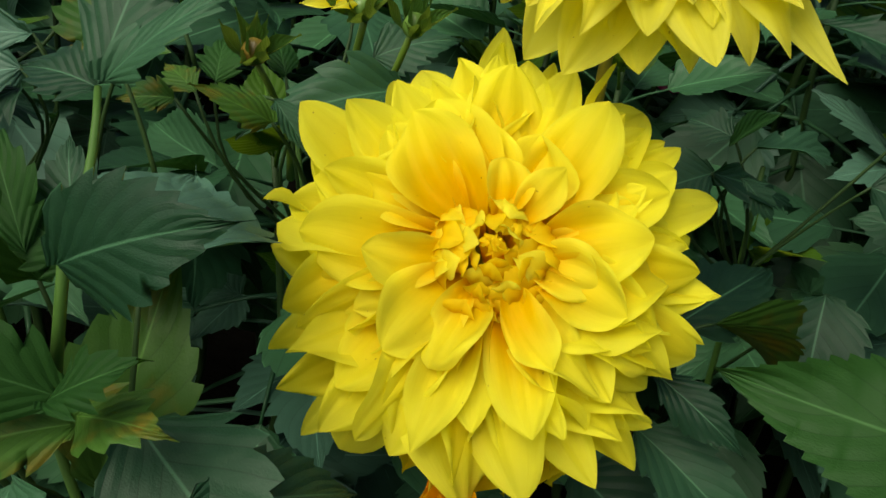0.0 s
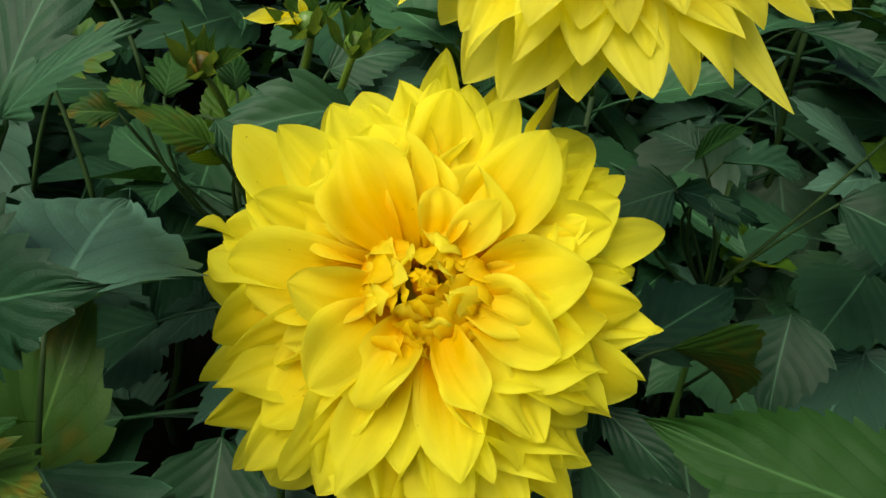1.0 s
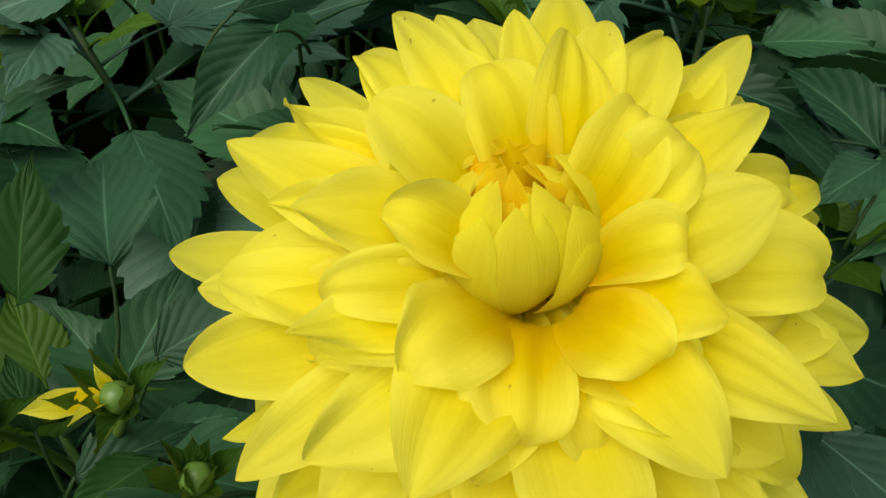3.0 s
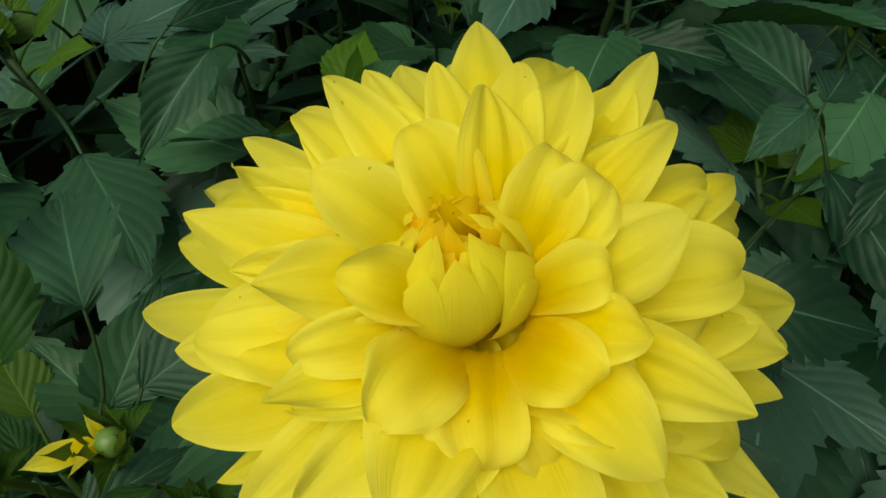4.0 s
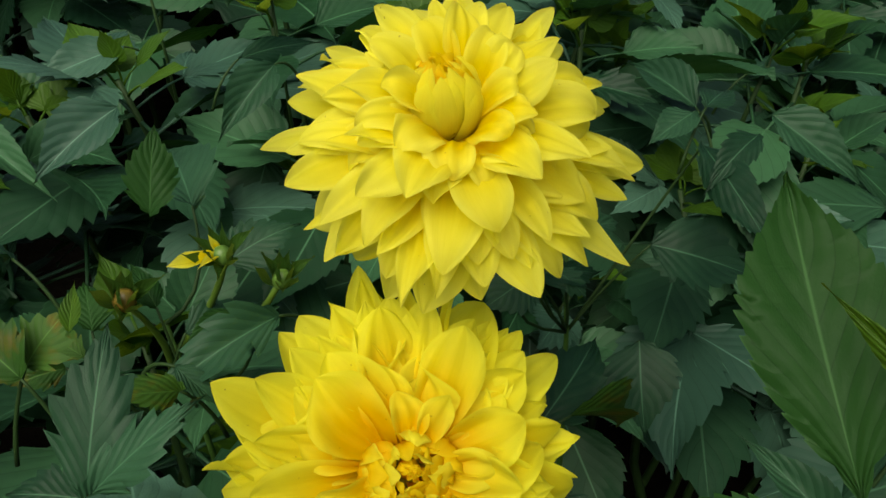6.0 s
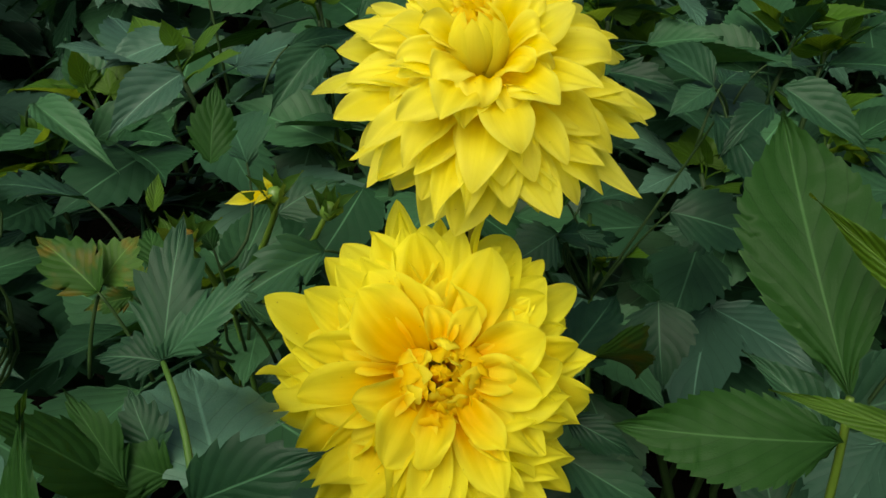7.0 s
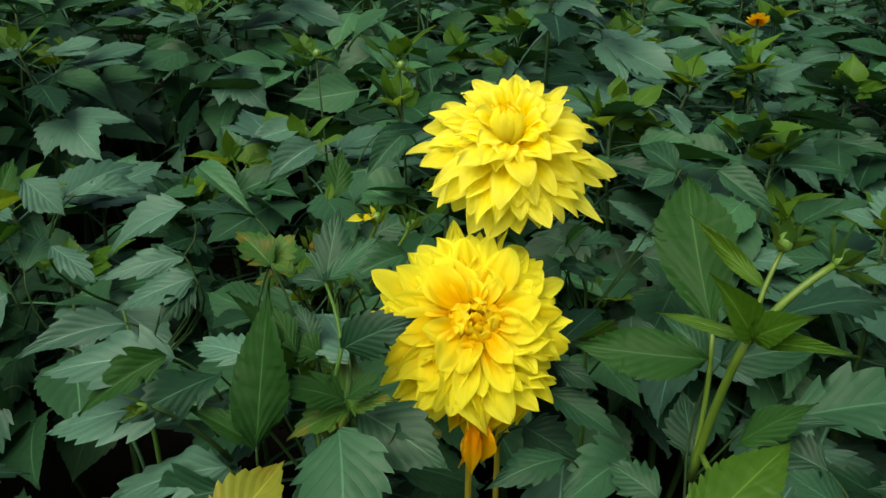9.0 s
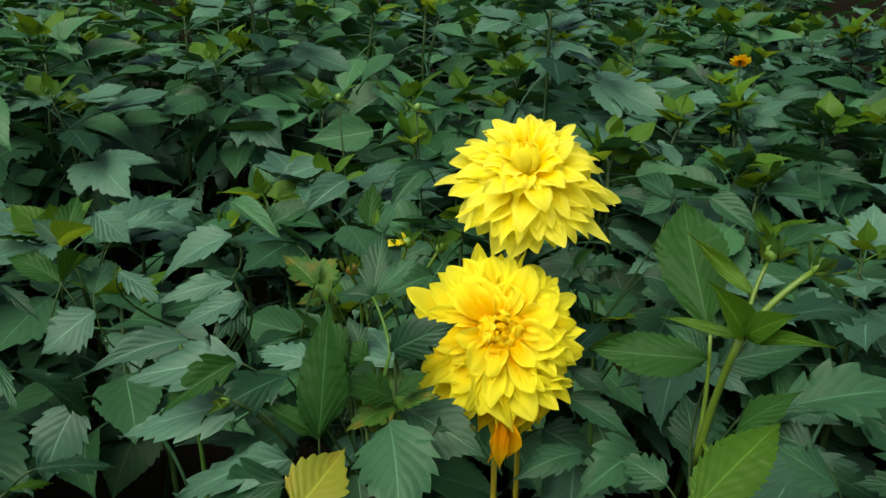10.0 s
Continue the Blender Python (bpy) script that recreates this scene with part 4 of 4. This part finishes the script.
hero_leaf(back_plant, (-0.040, 0.448, 0.734), (-0.030, 0.467, 0.780), 0.030, 'broad', FRESH, (-0.13, -0.75, 0.64), 1)
hero_leaf(back_plant, (-0.108, 0.359, 0.714), (-0.134, 0.380, 0.744), 0.034, 'jagged', BLOTCHED, (-0.04, -0.54, 0.84), 1)
hero_leaf(back_plant, (-0.107, 0.369, 0.712), (-0.088, 0.374, 0.736), 0.033, 'jagged', BLOTCHED, (-0.06, -0.53, 0.84), 0)
hero_leaf(back_plant, (-0.003, 0.412, 0.683), (-0.037, 0.392, 0.684), 0.020, 'plain', FRESH, (0.05, -0.36, 0.93), 2)
hero_leaf(back_plant, (-0.040, 0.344, 0.698), (-0.063, 0.325, 0.724), 0.021, 'broad', BLOTCHED, (0.17, -0.59, 0.79), 1)
hero_leaf(back_plant, (-0.041, 0.358, 0.702), (-0.021, 0.337, 0.692), 0.014, 'broad', DARK, (0.10, -0.50, 0.86), 2)
hero_leaf(back_plant, (-0.087, 0.405, 0.680), (-0.108, 0.427, 0.691), 0.019, 'jagged', BLOTCHED, (0.21, -0.60, 0.77), 0)
hero_leaf(back_plant, (-0.097, 0.404, 0.676), (-0.123, 0.397, 0.680), 0.019, 'jagged', BLOTCHED, (0.23, -0.58, 0.78), 1)
hero_leaf(back_plant, (-0.084, 0.435, 0.672), (-0.083, 0.461, 0.692), 0.027, 'jagged', FRESH, (0.18, -0.62, 0.76), 2)
hero_leaf(back_plant, (-0.047, 0.436, 0.679), (-0.057, 0.463, 0.698), 0.018, 'plain', FRESH, (0.13, -0.64, 0.76), 0)
hero_leaf(back_plant, (-0.048, 0.539, 0.758), (-0.102, 0.505, 0.740), 0.037, 'plain', GLAUCOUS, (0.06, -0.50, 0.86), 1)
hero_leaf(back_plant, (-0.016, 0.487, 0.711), (-0.027, 0.578, 0.735), 0.052, 'broad', DARK, (0.01, -0.59, 0.81), 2)
hero_leaf(back_plant, (0.066, 0.641, 0.728), (0.014, 0.598, 0.700), 0.034, 'plain', DARK, (-0.06, -0.61, 0.79), 1)
hero_leaf(back_plant, (0.048, 0.720, 0.702), (0.128, 0.749, 0.711), 0.024, 'plain', DARK, (-0.07, -0.43, 0.90), 0)
hero_leaf(back_plant, (-0.042, 0.781, 0.700), (-0.121, 0.754, 0.694), 0.041, 'plain', GLAUCOUS, (0.05, -0.55, 0.84), 2)
hero_leaf(back_plant, (-0.002, 0.459, 0.685), (0.041, 0.460, 0.707), 0.036, 'broad', DARK, (-0.05, -0.52, 0.85), 3)
hero_leaf(back_plant, (-0.034, 0.419, 0.670), (0.009, 0.427, 0.684), 0.028, 'broad', DARK, (-0.01, -0.48, 0.88), 0)
hero_leaf(back_plant, (0.015, 0.377, 0.704), (-0.053, 0.345, 0.706), 0.031, 'jagged', DARK, (0.11, -0.38, 0.92), 1)
hero_leaf(right_plant, (0.207, 0.168, 0.725), (0.227, 0.271, 0.818), 0.065, 'wedge', FRESH, (-0.47, -0.71, 0.53), 0)
hero_leaf(right_plant, (0.202, 0.160, 0.705), (0.109, 0.194, 0.712), 0.043, 'oval', FRESH, (-0.39, -0.65, 0.65), 2)
hero_leaf(right_plant, (0.236, 0.200, 0.572), (0.240, 0.241, 0.616), 0.046, 'broad', DARK, (-0.39, -0.56, 0.73), 1)
hero_leaf(right_plant, (0.099, 0.005, 0.692), (0.191, 0.041, 0.729), 0.044, 'oval', LIGHT, (-0.46, -0.57, 0.68), 1)
hero_leaf(right_plant, (0.193, 0.106, 0.758), (0.145, 0.150, 0.765), 0.013, 'plain', LIGHT, (-0.27, -0.60, 0.75), 0)
hero_leaf(right_plant, (0.194, 0.106, 0.759), (0.159, 0.100, 0.809), 0.026, 'plain', LIGHT, (-0.22, -0.81, 0.54), 1)
hero_leaf(right_plant, (0.193, 0.104, 0.761), (0.200, 0.070, 0.797), 0.024, 'plain', LIGHT, (-0.31, -0.62, 0.72), 2)
hero_leaf(right_plant, (0.194, 0.104, 0.758), (0.221, 0.050, 0.783), 0.014, 'plain', LIGHT, (-0.31, -0.60, 0.75), 2)
hero_leaf(right_plant, (0.286, 0.203, 0.705), (0.448, 0.232, 0.720), 0.054, 'jagged', DARK, (-0.37, -0.40, 0.84), 0)
hero_leaf(right_plant, (0.247, 0.113, 0.679), (0.340, 0.085, 0.720), 0.063, 'jagged', DARK, (-0.36, -0.36, 0.86), 1)
hero_leaf(right_plant, (0.242, 0.199, 0.671), (0.333, 0.185, 0.694), 0.050, 'plain', DARK, (-0.33, -0.40, 0.86), 2)
hero_leaf(right_plant, (0.198, 0.102, 0.673), (0.221, 0.076, 0.726), 0.026, 'broad', FRESH, (-0.31, -0.37, 0.87), 1)
hero_leaf(right_plant, (0.214, 0.119, 0.671), (0.247, 0.083, 0.709), 0.028, 'broad', DARK, (-0.32, -0.37, 0.87), 0)
hero_leaf(right_plant, (0.226, 0.139, 0.770), (0.194, 0.209, 0.808), 0.014, 'lance', LIGHT, (-0.52, -0.60, 0.60), 1)
hero_leaf(right_plant, (0.246, 0.065, 0.670), (0.212, 0.102, 0.682), 0.032, 'broad', DARK, (-0.32, -0.36, 0.88), 2)
hero_leaf(right_plant, (0.221, 0.012, 0.684), (0.181, 0.020, 0.725), 0.036, 'broad', DARK, (-0.33, -0.34, 0.88), 3)
hero_leaf(right_plant, (0.212, 0.174, 0.693), (0.191, 0.214, 0.720), 0.020, 'slim', DARK, (-0.28, -0.43, 0.86), 0)
hero_leaf(behind_plant, (0.156, 0.335, 0.611), (0.219, 0.374, 0.645), 0.049, 'broad', DARK, (-0.28, -0.57, 0.77), 0)
hero_leaf(behind_plant, (0.192, 0.429, 0.649), (0.153, 0.416, 0.642), 0.043, 'broad', DARK, (-0.23, -0.65, 0.72), 1)
hero_leaf(behind_plant, (0.192, 0.429, 0.649), (0.266, 0.441, 0.632), 0.030, 'jagged', DARK, (-0.27, -0.55, 0.79), 2)
hero_leaf(behind_plant, (0.213, 0.435, 0.644), (0.230, 0.414, 0.633), 0.022, 'jagged', DARK, (-0.26, -0.55, 0.79), 0)
hero_leaf(behind_plant, (0.224, 0.454, 0.655), (0.293, 0.472, 0.657), 0.030, 'jagged', DARK, (-0.25, -0.48, 0.84), 1)
hero_leaf(behind_plant, (0.215, 0.466, 0.654), (0.189, 0.485, 0.661), 0.028, 'jagged', DARK, (-0.19, -0.50, 0.84), 2)
hero_leaf(behind_plant, (0.208, 0.455, 0.654), (0.252, 0.490, 0.676), 0.015, 'slim', FRESH, (-0.22, -0.50, 0.84), 0)
hero_leaf(behind_plant, (0.359, 0.456, 0.608), (0.310, 0.472, 0.608), 0.053, 'broad', DARK, (-0.36, -0.51, 0.78), 1)
hero_leaf(behind_plant, (0.266, 0.396, 0.595), (0.247, 0.343, 0.568), 0.057, 'broad', DARK, (-0.35, -0.52, 0.78), 2)
hero_leaf(behind_plant, (0.173, 0.328, 0.621), (0.242, 0.345, 0.586), 0.021, 'folded', BLOTCHED, (-0.22, -0.38, 0.90), 0)
hero_leaf(behind_plant, (0.123, 0.266, 0.643), (0.156, 0.234, 0.635), 0.021, 'broad', DARK, (-0.21, -0.41, 0.89), 1)
hero_leaf(behind_plant, (0.113, 0.199, 0.594), (0.050, 0.180, 0.611), 0.036, 'broad', DARK, (-0.15, -0.32, 0.94), 0)
hero_leaf(behind_plant, (0.181, 0.214, 0.571), (0.108, 0.173, 0.583), 0.053, 'jagged', DARK, (-0.22, -0.39, 0.90), 1)
hero_leaf(behind_plant, (0.124, 0.269, 0.609), (0.170, 0.212, 0.608), 0.034, 'broad', DARK, (-0.22, -0.42, 0.88), 2)
hero_leaf(behind_plant, (0.177, 0.153, 0.580), (0.149, 0.190, 0.595), 0.041, 'jagged', DARK, (-0.24, -0.38, 0.90), 3)
hero_leaf(behind_plant, (0.112, 0.291, 0.555), (0.147, 0.242, 0.563), 0.052, 'broad', DARK, (-0.20, -0.41, 0.89), 0)
hero_leaf(behind_plant, (0.355, 0.500, 0.715), (0.337, 0.576, 0.733), 0.034, 'plain', DARK, (-0.33, -0.42, 0.84), 1)
hero_leaf(behind_plant, (0.350, 0.483, 0.724), (0.386, 0.506, 0.736), 0.028, 'broad', DARK, (-0.43, -0.47, 0.77), 0)
hero_leaf(behind_plant, (0.341, 0.484, 0.721), (0.297, 0.470, 0.714), 0.027, 'plain', DARK, (-0.33, -0.40, 0.86), 2)
hero_leaf(behind_plant, (0.321, 0.443, 0.719), (0.302, 0.338, 0.717), 0.029, 'plain', DARK, (-0.41, -0.41, 0.81), 0)
hero_leaf(behind_plant, (0.360, 0.429, 0.743), (0.399, 0.369, 0.722), 0.035, 'plain', DARK, (-0.40, -0.33, 0.86), 1)
hero_leaf(behind_plant, (0.349, 0.424, 0.732), (0.301, 0.400, 0.728), 0.025, 'broad', DARK, (-0.42, -0.43, 0.80), 2)
hero_leaf(behind_plant, (0.292, 0.439, 0.644), (0.355, 0.391, 0.649), 0.058, 'broad', DARK, (-0.38, -0.39, 0.84), 2)
hero_leaf(behind_plant, (0.332, 0.647, 0.673), (0.387, 0.594, 0.684), 0.039, 'jagged', DARK, (-0.30, -0.44, 0.85), 1)
hero_leaf(behind_plant, (0.501, 0.618, 0.671), (0.576, 0.619, 0.677), 0.041, 'jagged', DARK, (-0.39, -0.39, 0.83), 0)
stalk("petiole", bend_points((-0.073, 0.242, 0.756), (-0.0685, 0.192, 0.731), 0.002, 6, (1, 0, 0)) + [Vector((-0.075, 0.193, 0.700)), Vector((-0.087, 0.204, 0.652))], 0.0011, 0.0019, left_plant[0], STEM_MID)



# ---- buds ----
def bud(plant, at, axis, size, skin, sepals, spread, label):
    """A flower bud: a ribbed round body with a ring of leafy sepals."""
    z = Vector(axis).normalized()
    x = z.orthogonal().normalized()
    turn = Matrix((x, z.cross(x), z)).transposed().to_4x4()
    turn.translation = Vector(at)
    verts, n, m = [], 11, 20
    for i in range(n):
        a = math.pi * i / (n - 1)
        for j in range(m):
            b = 2 * math.pi * j / m
            r = math.sin(a) ** 0.85 * (1 + 0.04 * math.cos(5 * b))
            verts.append((0.42 * size * r * math.cos(b), 0.42 * size * r * math.sin(b), 0.5 * size * (1 - math.cos(a))))
    faces = [(i * m + j, i * m + (j + 1) % m, (i + 1) * m + (j + 1) % m, (i + 1) * m + j) for i in range(n - 1) for j in range(m)]
    body = part("flower_bud", mesh_of("flower_bud", verts, faces, None, True, skin), plant, label)
    body.matrix_basis = turn
    for k in range(sepals):
        a = 360 / sepals * k
        lean = spread + 18 * math.sin(2.3 * k)
        ob = part("sepal", leaflet_mesh("sepal", k % 3, SEPAL_LEAF), body)
        ob.matrix_basis = pose(0, 0, 0, 0, 0, a) @ Matrix.Translation((0, 0.2 * size, 0.04 * size)) @ pose(0, 0, 0, 90 - lean, 0, 0) @ Matrix.Diagonal((0.62 * size, 1.8 * size, 1.4 * size, 1))
    return body


def stem_to(pair, points, r0, r1):
    stalk("bud_stem", [Vector(p) for p in points], r0, r1, pair[0], STEM)


bud(back_plant[0], (-0.0635, 0.4334, 0.6868), (0.15, -0.45, 0.85), 0.0155, BUD_SKIN, 9, 35, "round green bud flushed with red")
stem_to(back_plant, bend_points((-0.0635, 0.4354, 0.6878), (-0.048, 0.465, 0.60), 0.006, 6, (1, 0, 0)), 0.0018, 0.0026)
opening = bud(back_plant[0], (-0.0060, 0.4042, 0.7256), (-0.2, -0.35, 0.9), 0.0125, SEPAL, 9, 45, "opening bud showing its first yellow petals")
side = opening.matrix_basis.inverted().to_3x3() @ Vector((-1, -0.1, 0.25))
for k, (turn, lean, long) in enumerate(((0, 18, 0.027), (35, 44, 0.015), (-70, 60, 0.012))):
    ob = part("petal", leaflet_mesh("wilted", k, PETAL_PALE), opening)
    ob.matrix_basis = pose(0, 0, 0, 0, 0, math.degrees(math.atan2(side.y, side.x)) - 90 + turn) @ Matrix.Translation((0, 0.002, 0.006)) @ pose(0, 0, 0, lean, 0, 0) @ Matrix.Diagonal((0.36 * long, long, long, 1))
stem_to(back_plant, bend_points((-0.0060, 0.4062, 0.7256), (-0.044, 0.46, 0.62), 0.006, 6, (1, 0, 0)), 0.0018, 0.0026)
bud(back_plant[0], (0.0160, 0.3621, 0.7353), (0.1, -0.3, 0.95), 0.0115, SEPAL, 9, 36, "small closed green bud")
stem_to(back_plant, bend_points((0.0160, 0.3631, 0.7373), (-0.030, 0.44, 0.62), 0.006, 6, (1, 0, 0)), 0.0015, 0.0024)
bud(left_plant[0], (-0.1952, 0.1534, 0.7284), (-0.7, -0.4, 0.35), 0.010, SEPAL, 5, 25, "drooping yellow-green bud")
stalk("bud_stem", bend_points((-0.1932, 0.1544, 0.7284), (-0.150, 0.175, 0.66), 0.006, 6), 0.0013, 0.0020, left_plant[0], STEM_DARK)
bud(right_plant[0], (0.224, 0.133, 0.8075), (0.05, -0.1, 1), 0.014, SEPAL, 6, 40, "closed green flower bud")
stem_to(right_plant, bend_points((0.224, 0.133, 0.809), (0.198, 0.1125, 0.750), -0.004, 6, (1, 0, 0)), 0.0016, 0.0022)
bud(right_plant[0], (0.2435, 0.106, 0.8075), (0.75, -0.1, 0.6), 0.016, SEPAL, 6, 62, "opening green flower bud")
stem_to(right_plant, bend_points((0.2445, 0.106, 0.8095), (0.198, 0.1115, 0.754), -0.006, 7, (1, 0, -0.3)), 0.0024, 0.0032)
for x, y, z in ((0.082, 0.743, 0.779), (-0.015, 0.834, 0.776)):
    spare = thing("dahlia_shoot", "thin dahlia shoot carrying one round green bud", "shoot", "budding shoots")
    bud(spare, (x, y, z), (0.2, -0.2, 1), 0.013, SEPAL, 5, 85, "")
    stalk("stem", bend_points((x, y, z + 0.002), (x + 0.02, y + 0.02, -0.02), 0.01, 8, (1, 0, 0)), 0.0012, 0.003, spare, STEM_DARK)


# ---- far blooms ----
def small_bloom(label, at, axis, radius, mat, rows, foot):
    ob = flower_thing("dahlia_flower", label, at, axis)
    for ring in range(rows):
        count = 11 - 2 * ring
        for k in range(count):
            reach = radius * (1 - 0.24 * ring)
            me = petal_mesh((0.1 * radius, 0), (0.6 * reach, 0.25 * radius * (1 + ring)), (reach, radius * (0.1 + 0.2 * ring)), 360 / count * (k + 0.5 * ring) + PETALS.uniform(-8, 8), radius * 0.5, 0.8, 0.6, PETALS.gauss(0, 0.4), mat, 0.4, 8, 5)
            part("petal", me, ob)
    stem = [ob.matrix_basis.inverted() @ p for p in bend_points(at, foot, 0.02, 8, (1, 0, 0))]
    stalk("stem", stem, 0.002, 0.004, ob, STEM_DARK)


small_bloom("small magenta pink dahlia bloom low among leaves", (0.415, 1.19, 0.405), (-0.3, -0.8, 0.5), 0.035, PETAL_PINK, 3, (0.43, 1.25, -0.02))
small_bloom("withered orange dahlia bloom drooping over the leaves", (0.785, 1.03, 0.772), (-0.2, -0.5, -0.6), 0.021, PETAL_WILTED, 2, (0.80, 1.10, -0.02))
